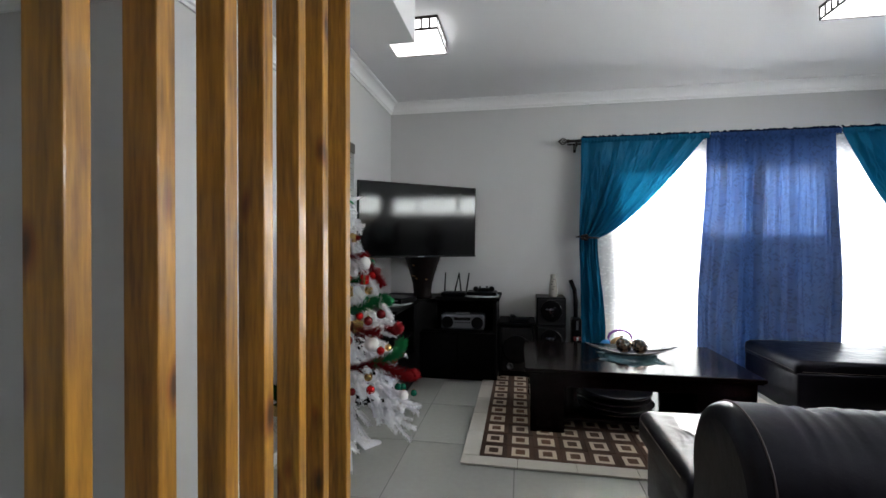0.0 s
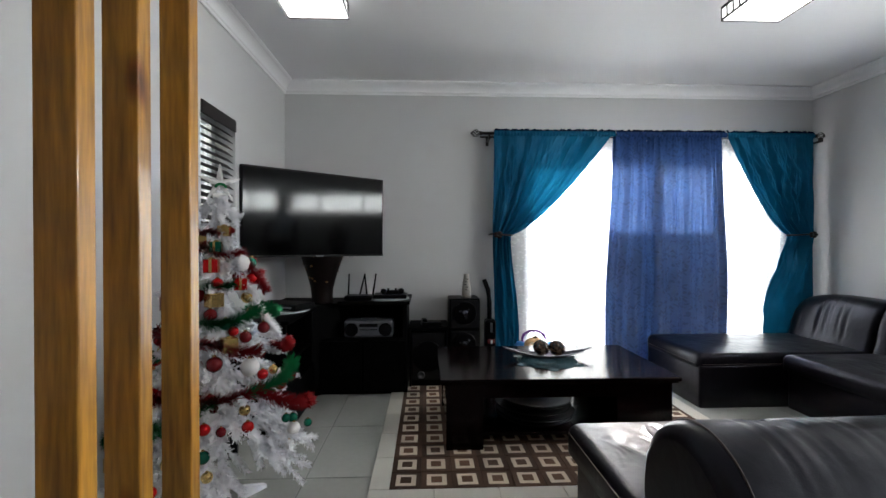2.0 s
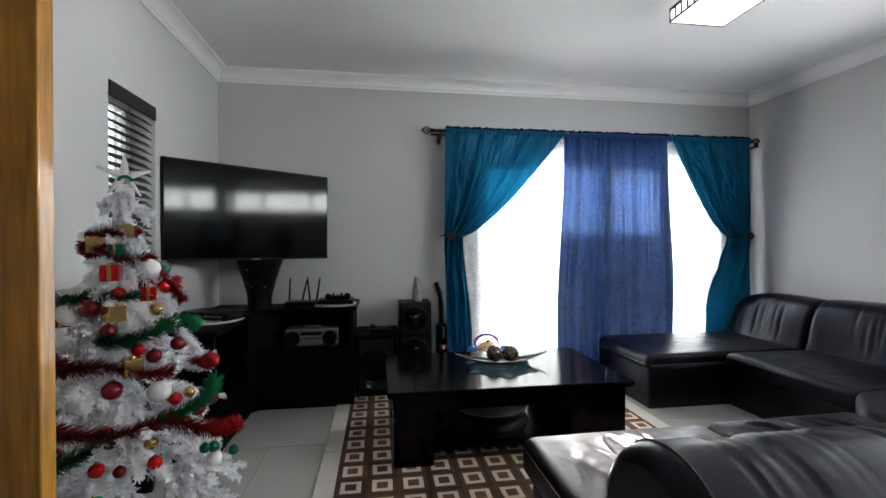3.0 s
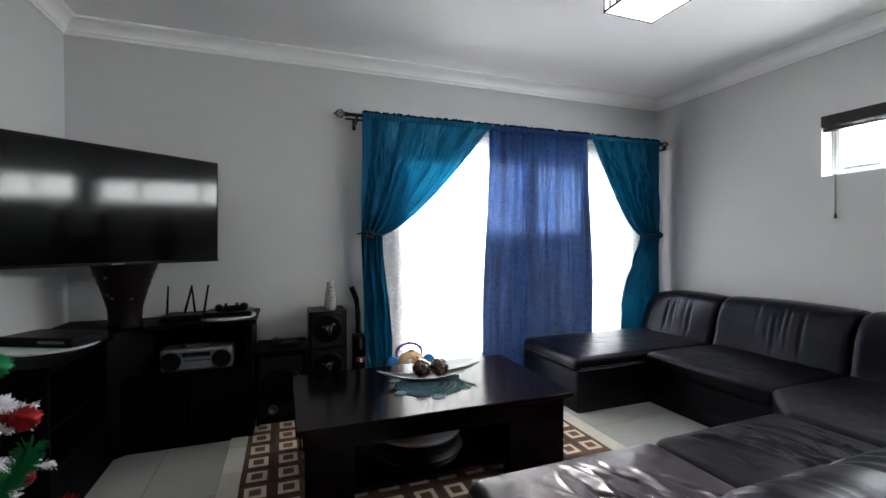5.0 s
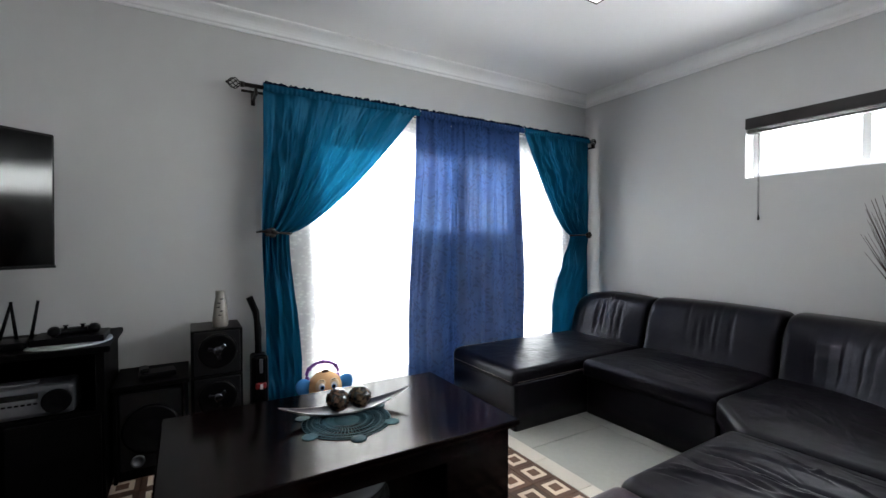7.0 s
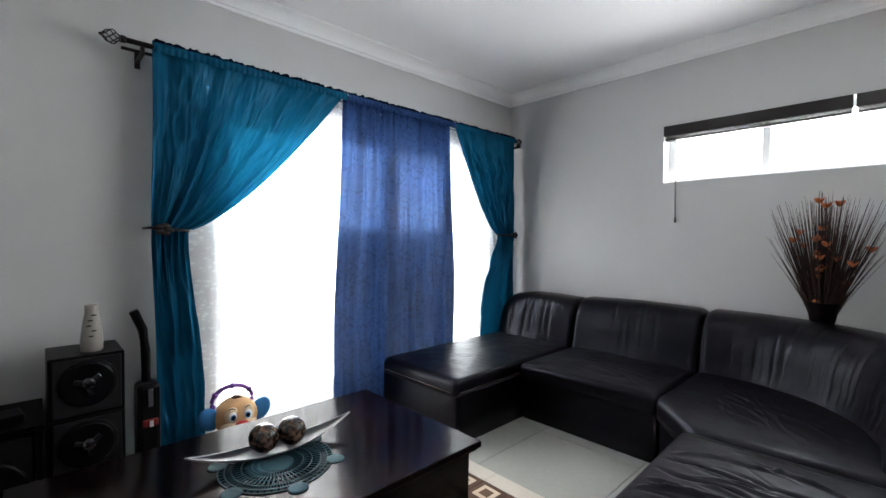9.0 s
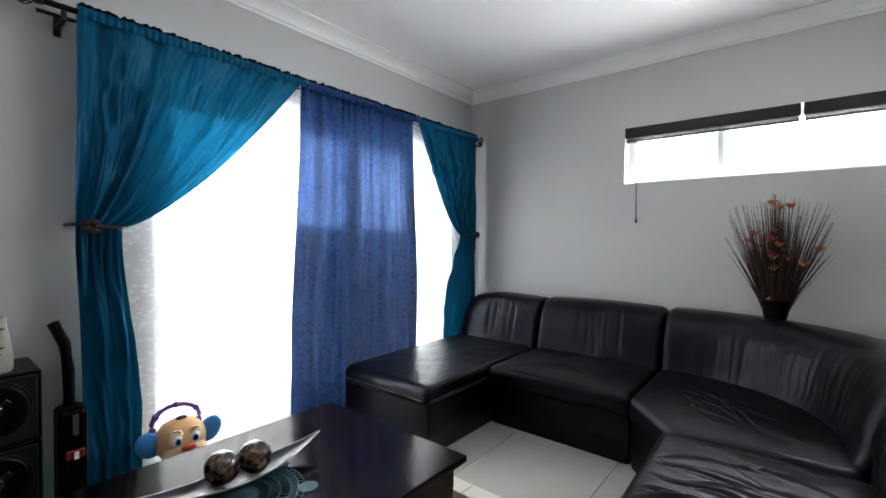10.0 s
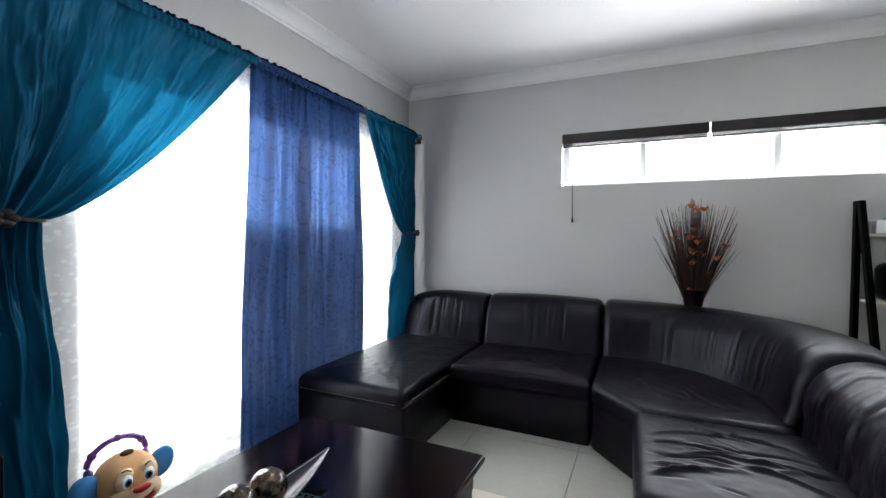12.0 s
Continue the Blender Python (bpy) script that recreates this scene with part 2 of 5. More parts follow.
BLUE = cloth("blue_voile_cloth", (0.023, 0.057, 0.165), 0.105, 0.004, 0.5, 0.02, slub=0.2, motif=0.26)
# near-black colour stands in for the shade on the backlit curtain frill
FRILL_BACKLIT = cloth("backlit_frill_cloth", (0.004, 0.008, 0.022), 0.05, 0.0, 0.5, 0.03, slub=0.3)
SHEER = cloth("white_sheer_cloth", (0.86, 0.87, 0.88), 0.6, 0.60, 0.6, 0.0, leaves=0.15)
HIDE_BROWN = mat("brown_cowhide", (0.085, 0.042, 0.024), 0.75, var=0.3, scale=30, bump=0.4, bump_scale=400, random_tint=0.35)
HIDE_CREAM = mat("cream_cowhide", (0.64, 0.54, 0.42), 0.8, var=0.12, scale=20, bump=0.4, bump_scale=400, random_tint=0.15)
HIDE_EDGE = mat("pale_cowhide_border", (0.56, 0.53, 0.47), 0.8, var=0.12, scale=12, bump=0.4, bump_scale=300, random_tint=0.1)
LAMPGLOW = glow("lit_lamp_diffuser", (1.0, 1.0, 1.0), 0.36)
CONCRETE = mat("pale_garden_paving", (0.42, 0.41, 0.38), 0.9, var=0.15, bump=0.3)

# ---- building helpers ----
def part(name, bm, material, parent=None, label="", smooth=False, kind=""):
    me = bpy.data.meshes.new(name)
    bm.to_mesh(me)
    bm.free()
    for m in (material if isinstance(material, (list, tuple)) else [material]):
        me.materials.append(m)
    if smooth:
        me.shade_smooth()
    ob = new(name, me)
    if parent:
        ob.parent = parent
    return tagged(ob, label=label, kind=kind)


def thing(name, label, category, place=(0, 0, 0), turn=0, group="", kind=""):
    ob = new(name)
    ob.empty_display_size = 0.1
    ob.matrix_basis = pose(*place, 0, 0, turn)
    return tagged(ob, label, category, group, kind)


def box(lo, hi, bevel=0.0, bm=None, m=None, segments=2):
    bm = bm or bmesh.new()
    mid = [(a + b) / 2 for a, b in zip(lo, hi)]
    size = [b - a for a, b in zip(lo, hi)]
    tmp = bmesh.new()
    bmesh.ops.create_cube(tmp, size=1, matrix=Matrix.LocRotScale(mid, None, size))
    if bevel:
        bmesh.ops.bevel(tmp, geom=tmp.edges[:], offset=bevel, segments=segments, affect="EDGES", profile=0.5)
    return join(bm, tmp, m)


def join(bm, tmp, m=None, mat_index=None):
    if m is not None:
        tmp.transform(m)
    table = {v: bm.verts.new(v.co) for v in tmp.verts}
    for f in tmp.faces:
        g = bm.faces.new([table[v] for v in f.verts])
        g.smooth = f.smooth
        g.material_index = f.material_index if mat_index is None else mat_index
    tmp.free()
    return bm


def rings(loops, closed=True, cap_start=False, cap_end=False, bm=None, smooth=True):
    """Skins a list of loops of points, each of the same length."""
    bm = bm or bmesh.new()
    rows = [[bm.verts.new(p) for p in loop] for loop in loops]
    n = len(rows[0])
    for a, b in zip(rows, rows[1:]):
        for i in range(n if closed else n - 1):
            j = (i + 1) % n
            bm.faces.new((a[i], a[j], b[j], b[i])).smooth = smooth
    if cap_start:
        bm.faces.new(rows[0][::-1])
    if cap_end:
        bm.faces.new(rows[-1])
    return bm


def lathe(profile, sides=24, bm=None, m=None):
    """profile: (radius, height) from bottom to top."""
    tmp = rings([[(r * math.cos(2 * math.pi * i / sides), r * math.sin(2 * math.pi * i / sides), z) for i in range(sides)] for r, z in profile],
                cap_start=True, cap_end=True)
    return join(bm or bmesh.new(), tmp, m)


def rod(a, b, r, sides=10, bm=None, r2=None):
    a, b = Vector(a), Vector(b)
    m = Matrix.Translation(a) @ (b - a).to_track_quat("Z", "Y").to_matrix().to_4x4()
    return lathe([(r, 0), (r if r2 is None else r2, (b - a).length)], sides, bm, m)


def tube(points, r, sides=8, bm=None, closed=False):
    points = [Vector(p) for p in points]
    loops, n = [], len(points)
    for i, p in enumerate(points):
        a = points[(i - 1) % n] if closed or i else points[0]
        b = points[(i + 1) % n] if closed or i < n - 1 else points[-1]
        q = (b - a).to_track_quat("Z", "Y")
        rr = r(i / (n - 1)) if callable(r) else r
        loops.append([p + q @ Vector((rr * math.cos(2 * math.pi * k / sides), rr * math.sin(2 * math.pi * k / sides), 0)) for k in range(sides)])
    if closed:
        loops.append(loops[0])
    bm = rings(loops, bm=bm, cap_start=not closed, cap_end=not closed)
    if closed:
        bmesh.ops.remove_doubles(bm, verts=bm.verts[:], dist=1e-5)
    return bm


def ball(r, m=None, bm=None, squash=(1, 1, 1), sub=2):
    tmp = bmesh.new()
    bmesh.ops.create_icosphere(tmp, subdivisions=sub, radius=r)
    for v in tmp.verts:
        v.co = Vector([c * s for c, s in zip(v.co, squash)])
    for f in tmp.faces:
        f.smooth = True
    return join(bm or bmesh.new(), tmp, m)


def T(x, y, z):
    return Matrix.Translation((x, y, z))


# ---- the shell of the room ----
W, D, H = 4.76, 5.0, 2.555
SOUTH, WEST, NICHE, LOW = -2.5, -1.6, 2.20, 2.17
BULK_X, BULK_Y, TH = 0.754, 2.925, 0.22


def holed_wall(axis, at, thick, a0, a1, z0, z1, holes):
    """A wall slab across axis at the inner face 'at', with openings (a, b, low, high)."""
    bm = bmesh.new()
    lo_hi = sorted((at, at + thick))

    def slab(p, q, low, high):
        if q - p > 1e-4 and high - low > 1e-4:
            if axis == "y":
                box((p, lo_hi[0], low), (q, lo_hi[1], high), bm=bm)
            else:
                box((lo_hi[0], p, low), (lo_hi[1], q, high), bm=bm)

    at_now = a0
    for a, b, low, high in sorted(holes):
        slab(at_now, a, z0, z1)
        slab(a, b, z0, low)
        slab(a, b, high, z1)
        at_now = b
    slab(at_now, a1, z0, z1)
    bmesh.ops.remove_doubles(bm, verts=bm.verts[:], dist=1e-5)
    return bm


GLASS_DOOR = (2.12, 4.46, 0.03, 1.98)
STRIP = (1.565, 3.592, 1.612, 2.022)
SIDE = (0.15, 1.33, 1.612, 2.022)
SMALL = (3.583, 4.018, 0.92, 1.945)
walls = {
    "wall_north": holed_wall("y", D, TH, -TH, W + TH, 0, H, [GLASS_DOOR]),
    "wall_east": holed_wall("x", W, TH, SOUTH, D, 0, H, [SIDE, STRIP]),
    "wall_west": holed_wall("x", 0, -TH, NICHE, D, 0, H, [SMALL]),
    "wall_niche": holed_wall("y", NICHE, TH, WEST, -TH, 0, H, []),
    "wall_west_niche": holed_wall("x", WEST, -TH, SOUTH, NICHE + TH, 0, H, []),
    "wall_south": holed_wall("y", SOUTH, -TH, WEST - TH, W + TH, 0, H, []),
}
for name, bm in walls.items():
    part(name, bm, PAINT, label="matt light grey painted plaster wall", kind="structure")
part("ceiling", box((WEST - TH, SOUTH - TH, H), (W + TH, D + TH, H + 0.15)), WHITE, label="smooth white painted flat ceiling", kind="structure")
part("bulkhead", box((WEST, SOUTH, LOW), (BULK_X, BULK_Y, H - 0.001), 0.004), WHITE, label="white boxed bulkhead dropped below the ceiling above the slats", kind="structure")


def cornice(name, line, top, size=0.095):
    """A coved cornice along a line of corners (x, y, inward x, inward y)."""
    prof = [(0.0, 0.0), (0.012, 0.0), (0.014, 0.014), (0.024, 0.020)]
    for k in range(7):
        a = math.pi / 2 * k / 6
        prof.append((0.024 + (size - 0.034) * (1 - math.cos(a)), 0.020 + (size - 0.034) * math.sin(a)))
    prof += [(size - 0.008, size - 0.012), (size, size - 0.010), (size, size)]
    loops = [[(x + ix * u, y + iy * u, top - size + v) for u, v in prof] for x, y, ix, iy in line]
    part(name, rings(loops, closed=False, smooth=False), CORNICE, label="white coved plaster cornice", kind="structure")


cornice("cornice", [(0, BULK_Y, 1, 0), (0, D, 1, -1), (W, D, -1, -1), (W, SOUTH, -1, 0)], H)
cornice("cornice_low", [(WEST, NICHE, 0, -1), (0, NICHE, 1, -1), (0, BULK_Y, 1, 0)], LOW)
part("baseboard", box((0.0, NICHE - 0.012, 0), (0.012, 3.78, 0.07), 0.003), CORNICE, label="low white skirting board", kind="structure")
part("baseboard_niche", box((WEST, NICHE - 0.012, 0), (-0.001, NICHE, 0.07), 0.003), CORNICE, label="low white skirting board", kind="structure")


# ---- windows ----
def window(name, label, axis, at, a0, a1, z0, z1, bars, depth=0.05, face=0.045, sill=True):
    w = thing(name, label, "window", kind="structure")
    frame_bm, glass = bmesh.new(), []

    def piece(p, q, low, high, bm, d=depth, bev=0.004):
        if axis == "y":
            return box((p, at, low), (q, at + d, high), bev, bm)
        return box((at, p, low), (at + d, q, high), bev, bm)

    piece(a0, a1, z0, z0 + face, frame_bm)
    piece(a0, a1, z1 - face, z1, frame_bm)
    piece(a0, a0 + face, z0 + face, z1 - face, frame_bm)
    piece(a1 - face, a1, z0 + face, z1 - face, frame_bm)
    edges = [a0 + face] + [b + s for b in bars for s in (-face / 2, face / 2)] + [a1 - face]
    for b in bars:
        piece(b - face / 2, b + face / 2, z0 + face, z1 - face, frame_bm)
    part("window_frame", frame_bm, FRAME, w, "white aluminium window frame")
    for p, q in zip(edges[::2], edges[1::2]):
        bm = bmesh.new()
        if axis == "y":
            box((p, at + depth / 2, z0 + face), (q, at + depth / 2 + 0.004, z1 - face), bm=bm)
        else:
            box((at + depth / 2, p, z0 + face), (at + depth / 2 + 0.004, q, z1 - face), bm=bm)
        g = part("pane", bm, GLASS, w, "clear window glass")
        g.visible_shadow = False
    return w


GLASS, gnt, gbs = nodes_of("clear_glass")
gbs.inputs["Transmission Weight"].default_value, gbs.inputs["Roughness"].default_value, gbs.inputs["IOR"].default_value = 1.0, 0.0, 1.45
gbs.inputs["Base Color"].default_value = (0.97, 0.99, 0.98, 1)

window("window_1", "tall white framed sliding glass door behind curtains", "y", D + 0.10, *GLASS_DOOR, bars=[3.255, 3.32], face=0.06)
window("window_2", "high narrow strip window in white frames", "x", W + 0.12, *STRIP, bars=[2.15, 2.997])
window("window_4", "high narrow strip window in white frames", "x", W + 0.12, *SIDE, bars=[0.74])
window("window_3", "small window behind a dark venetian blind", "x", -0.18, *SMALL, bars=[])

# ---- floor, with its tiles further down ----
part("floor", box((WEST - TH, SOUTH - TH, -0.15), (W + TH, D + TH, -0.004)), GROUT, label="tiled floor bed with grey grout", kind="structure")
part("ground", box((-60, D + TH + 0.001, -0.35), (60, 120, -0.05)), CONCRETE, label="pale paved yard outside the window", kind="structure")
part("garden_wall", box((-6, 6.6, -0.05), (3.96, 6.72, 2.02), 0.01), PAINT, label="plastered garden wall outside the window", kind="structure")
# unseen slab, added only to stop sun through the right curtain gap
part("outbuilding_wall", box((3.965, 6.6, -0.05), (12, 6.8, 2.9), 0.01), PAINT, label="plain unseen wall added to block sun from the corner seat", kind="structure")


# ---- ceiling lamps ----
def ceiling_lamp(x, y):
    lamp = thing("ceiling_light", "square ceiling light with cut-out rim and glowing white panel", "ceiling light", (x, y, H), group="square ceiling lights")
    s, h = 0.178, 0.085
    rim = bmesh.new()
    for k in range(4):
        m = Matrix.Rotation(math.pi / 2 * k, 4, "Z")
        box((-s, -s, -h), (s, -s + 0.004, -h + 0.014), bm=rim, m=m)
        box((-s, -s, -0.016), (s, -s + 0.004, 0), bm=rim, m=m)
        step = 2 * s / 7
        for i in range(8):
            a = -s + step * i
            box((a - 0.006 if i else a, -s, -h + 0.014), (a + 0.006 if i < 7 else a, -s + 0.004, -0.016), bm=rim, m=m)
    part("frame", rim, IRON, lamp, "thin dark rim with square cut-outs")
    part("diffuser", box((-s + 0.006, -s + 0.006, -h + 0.003), (s - 0.006, s - 0.006, -0.008), 0.004), LAMPGLOW, lamp, "glowing white diffuser panel")
    return lamp


lamp = ceiling_lamp(0.600, 3.575)
copy_thing(lamp, pose(3.168, 3.515, H))


# ---- slat screen ----
def post(y):
    bm = box((-0.031, -0.018, 0), (0.031, 0.018, LOW), 0.003)
    for v in bm.verts:
        v.co.x += 0.0012 * math.sin(v.co.z * 2.1)
    ob = part("timber_post", bm, PINE)
    ob.location = (0.706, y + 0.018, 0)
    return tagged(ob, "varnished knotty pine post of an upright slat screen", "slat screen post", "posts of the slat screen")


for y in (1.232, 1.369, 1.522, 1.645, 1.794, 1.926, 2.088):
    p = post(y)
    p.rotation_euler.z = radians(random.uniform(-0.6, 0.6))


# ---- light switch ----
sw = thing("light_switch", "white plastic light switch plate on the grey wall", "light switch", (0, 3.105, 1.04))
part("plate", box((0, -0.037, -0.055), (0.009, 0.037, 0.055), 0.003), FRAME, sw)
part("rocker", box((0.009, -0.012, -0.02), (0.013, 0.012, 0.02), 0.002), FRAME, sw)


# ---- curtains ----
def smooth01(a, b, x):
    t = min(max((x - a) / (b - a), 0), 1)
    return t * t * (3 - 2 * t)


TIE_Z = 1.225


def curtain_bm(left, right, z_top, z_bot, y, folds, amp, rows=90, cols=260, seed=0, gather=None, header=0.05, calm=None, crumple=1.0):
    """left, right: x of the edges as functions of z; amp: fold depth as a function of z."""
    rnd = random.Random(seed)
    ph = [rnd.uniform(0, 6.28) for _ in range(4)]
    loops = []
    for r in range(rows + 1):
        z = z_top + (z_bot - z_top) * r / rows
        l, w = left(z), right(z) - left(z)
        row = []
        for c in range(cols + 1):
            u = c / cols
            uu = u + 0.018 * math.sin(5.1 * u * 3 + ph[0]) + 0.010 * math.sin(z * 3.0 + 9 * u + ph[2])
            s = math.sin(2 * math.pi * folds * uu + ph[1] + 0.5 * math.sin(z * 2.2 + 7 * u))
            s2 = math.sin(2 * math.pi * folds * 2.3 * uu + ph[3])
            d = amp(z) * (0.7 * s + 0.3 * s2 * math.sin(u * 11 + ph[0]))
            if calm is None:
                d += crumple * 0.016 * noise.noise((u * 22, z * 0.8, seed + 0.5)) + crumple * 0.008 * noise.noise((u * 55, z * 2.0, seed))
            else:
                slow = math.sin(2 * math.pi * 2.4 * uu + ph[2] + 0.6 * math.sin(z * 3.1))
                k = smooth01(TIE_Z - 0.45, TIE_Z, z)
                d = d * k + (1 - k) * 0.02 * slow
                d *= 1 - 0.9 * max(0.0, 1 - abs(u - calm) / 0.10)
            top = max(0.0, 1 - abs(z - z_top) / header)
            d += top * 0.006 * math.sin(2 * math.pi * folds * 4.5 * u)
            zz = z + (top ** 3) * 0.006 * math.sin(2 * math.pi * folds * 6.3 * u + 2 * math.sin(19 * u))
            if gather:
                d += gather(z, u)
            row.append((l + w * u, y + d, zz))
        loops.append(row)
    return rings(loops, closed=False)


def drape(name, label, edge_top, inner_top, tie_in, edge_low, inner_low, z_bot, seed):
    """A drape drawn to a tieback: edge is the side by the wall, inner the side over the glass."""
    z_top = 2.125

    def outer(z):
        return edge_top + (edge_low - edge_top) * smooth01(z_top, z_bot, z) - (0.014 if inner_top > edge_top else 0.0) * math.exp(-((z - TIE_Z) / 0.35) ** 2)

    def inner(z):
        if z >= TIE_Z:
            t = (z - TIE_Z) / (z_top - TIE_Z)
            return tie_in + (inner_top - tie_in) * (0.80 * t ** 0.68 + 0.20 * t)
        t = (TIE_Z - z) / (TIE_Z - z_bot)
        return tie_in + (inner_low - tie_in) * smooth01(-0.05, 0.75, t)

    def amp(z):
        return 0.017 + 0.012 * math.exp(-((z - TIE_Z) / 0.5) ** 2)

    def gather(z, u):
        lift = math.exp(-((z - TIE_Z) / 0.06) ** 2)
        v = u if inner_top > edge_top else 1 - u
        t = max(0.0, (z - TIE_Z) / (z_top - TIE_Z))
        # crumples pulled towards the tieback, dying out at the free edge
        free = min(1.0, (1 - v) / 0.10)
        c = 0.052 * noise.noise((v * 8.0, t * 2.4, seed)) + 0.034 * noise.noise((v * 17.0 + 2 * t, t * 5.0, seed + 5)) + 0.016 * noise.noise((v * 34, t * 12, seed + 9)) + 0.009 * noise.noise((v * 70 + 6 * t, t * 9, seed + 2))
        low = 0.0 if z > TIE_Z else 0.045 * noise.noise((v * 4.0, z * 3.1, seed)) + 0.018 * noise.noise((v * 9.0 + z * 3, z * 8.0, seed + 3))
        hem = min(1.0, 0.15 + v / 0.2)
        c, low = c * hem, low * hem
        return (c * math.sin(math.pi * min(t, 1)) ** 0.6 * free if t > 0 else low * min(1, (TIE_Z - z) / 0.12)) - 0.012 * lift

    side_ = 1 if inner_top > edge_top else -1
    lr = (outer, inner) if inner_top > edge_top else (inner, outer)
    c = thing(name, label, "curtain", group="teal curtains")
    part("cloth", curtain_bm(*lr, z_top, z_bot, 4.868, 5.5, amp, seed=seed, gather=gather, rows=150, calm=(1 if side_ > 0 else 0)), TEAL, c, smooth=True)
    # the tieback arm and its leaf rosette
    side = 1 if inner_top > edge_top else -1
    x0, x1 = outer(TIE_Z) , tie_in
    arm = tube([(x0 - 0.01 * side, 4.985, TIE_Z + 0.01), (x0 - 0.005 * side, 4.87, TIE_Z + 0.012), (x0 + 0.03 * side, 4.828, TIE_Z + 0.01), ((x0 + x1) / 2, 4.822, TIE_Z + 0.004),
                (x1 - 0.01 * side, 4.83, TIE_Z), (x1 + 0.012 * side, 4.85, TIE_Z)], 0.007)
    hook = part("tieback", arm, IRON, c, "dark bronze metal tieback arm", smooth=True)
    leaf = bmesh.new()
    for k in range(5):
        a = 2 * math.pi * k / 5
        ball(0.02, T(x0 + side * 0.045 + 0.022 * math.cos(a), 4.815, TIE_Z + 0.004 + 0.018 * math.sin(a)), leaf, (1, 0.4, 0.7), 2)
    part("rosette", leaf, IRON, hook, "dark bronze leaf rosette")
    return c


drape("curtain_teal", "shiny teal satin curtain held aside by a dark metal tieback", 1.81, 2.865, 1.955, 1.815, 2.03, 0.06, 1)
drape("curtain_teal", "shiny teal satin curtain tied back behind the leather chaise", 4.655, 3.85, 4.40, 4.645, 4.19, 0.30, 2)
mid = thing("curtain_blue", "semi-sheer royal blue voile curtain hanging straight", "curtain")
part("cloth", curtain_bm(lambda z: 2.862 - 0.075 * smooth01(2.0, 0.5, z), lambda z: 3.845 + 0.05 * smooth01(2.1, 0.6, z), 2.11, 0.012, 4.905, 7, lambda z: 0.004 + 0.028 * smooth01(2.1, 1.7, z), seed=5, crumple=1.2), BLUE, mid, smooth=True)
sh = thing("curtain_sheer", "white sheer curtain with woven leaf pattern, bright with daylight", "sheer curtain")
part("cloth", curtain_bm(lambda z: 1.93 + 0.03 * math.sin(z * 3), lambda z: 4.60, 2.085, 0.012, 4.962, 15, lambda z: 0.011, seed=9, cols=420, crumple=0.5), SHEER, sh, smooth=True)

def heading(owner, x0, x1, y, z, mat_, seed):
    """The sleeve over the rod, and the crumpled frill above it, whose backlit shade is in its colour."""
    rnd = random.Random(seed)
    n = int((x1 - x0) / 0.004)
    hs = [rnd.uniform(0.1, 1.0) for _ in range(n // 4 + 3)]
    sleeve, frill = [], []
    for r in range(7):
        t = r / 6
        low_row, high_row = [], []
        for c in range(n + 1):
            x, k = x0 + (x1 - x0) * c / n, c / 4
            w = smooth01(0, 1, k % 1)
            hh = hs[int(k)] * (1 - w) + hs[int(k) + 1] * w
            wave = math.sin(c * 0.9 + seed) + 0.5 * math.sin(c * 0.37)
            low_row.append((x, y - 0.018 - 0.009 * math.sin(math.pi * t) + 0.0022 * wave, z - 0.044 + 0.044 * t))
            high_row.append((x, y - 0.016 + 0.006 * wave * t + 0.012 * hh * t, z + t * (0.006 + 0.019 * hh)))
        sleeve.append(low_row)
        frill.append(high_row)
    part("heading", rings(sleeve, closed=False), mat_, owner, "gathered sleeve over the rod", smooth=True)
    part("frill", rings(frill, closed=False), SHEER if mat_ is SHEER else FRILL_BACKLIT, owner, "crumpled frill above the rod, coloured dark as if backlit", smooth=True)


for ob in [o for o in bpy.data.objects if o.get("category") == "curtain"]:
    if ob.name == "curtain_blue":
        heading(ob, 2.868, 3.845, 4.862, 2.118, BLUE, 3)
    elif ob.name == "curtain_teal":
        heading(ob, 1.812, 2.863, 4.862, 2.118, TEAL, 1)
    else:
        heading(ob, 3.852, 4.640, 4.862, 2.118, TEAL, 2)

heading(sh, 1.95, 4.58, 4.948, 2.085, SHEER, 4)
rail = thing("curtain_rod", "double dark bronze curtain rod with basket finials on wall brackets", "curtain rod")
part("rod", rod((1.70, 4.868, 2.10), (4.665, 4.868, 2.10), 0.0125), IRON, rail, smooth=True)
part("rod", rod((1.70, 4.938, 2.085), (4.66, 4.938, 2.085), 0.008), IRON, rail, smooth=True)
for x in (1.772, 4.715):
    b = bmesh.new()
    box((x - 0.008, 4.85, 2.045), (x + 0.008, 5.0, 2.062), 0.002, b)
    box((x - 0.012, 4.992, 2.02), (x + 0.012, 5.0, 2.10), 0.002, b)
    box((x - 0.008, 4.852, 2.055), (x + 0.008, 4.884, 2.085), 0.002, b)
    part("bracket", b, IRON, rail)
for x0, s in ((1.70, -1), (4.665, 1)):
    f = bmesh.new()
    rod((x0 - 0.01 * s, 4.868, 2.10), (x0 + 0.012 * s, 4.868, 2.10), 0.017, bm=f)
    L = 0.068
    for k in range(6):
        pts = []
        for i in range(13):
            t = i / 12
            a = 2 * math.pi * k / 6 + 2.4 * t
            rr = 0.031 * math.sin(math.pi * (0.08 + 0.87 * t))
            pts.append((x0 + s * (0.012 + L * t), 4.868 + rr * math.cos(a), 2.10 + rr * math.sin(a)))
        tube(pts, 0.0028, 5, f)
    ball(0.007, T(x0 + s * (0.016 + L), 4.868, 2.10), f)
    part("finial", f, IRON, rail, "twisted basket finial")


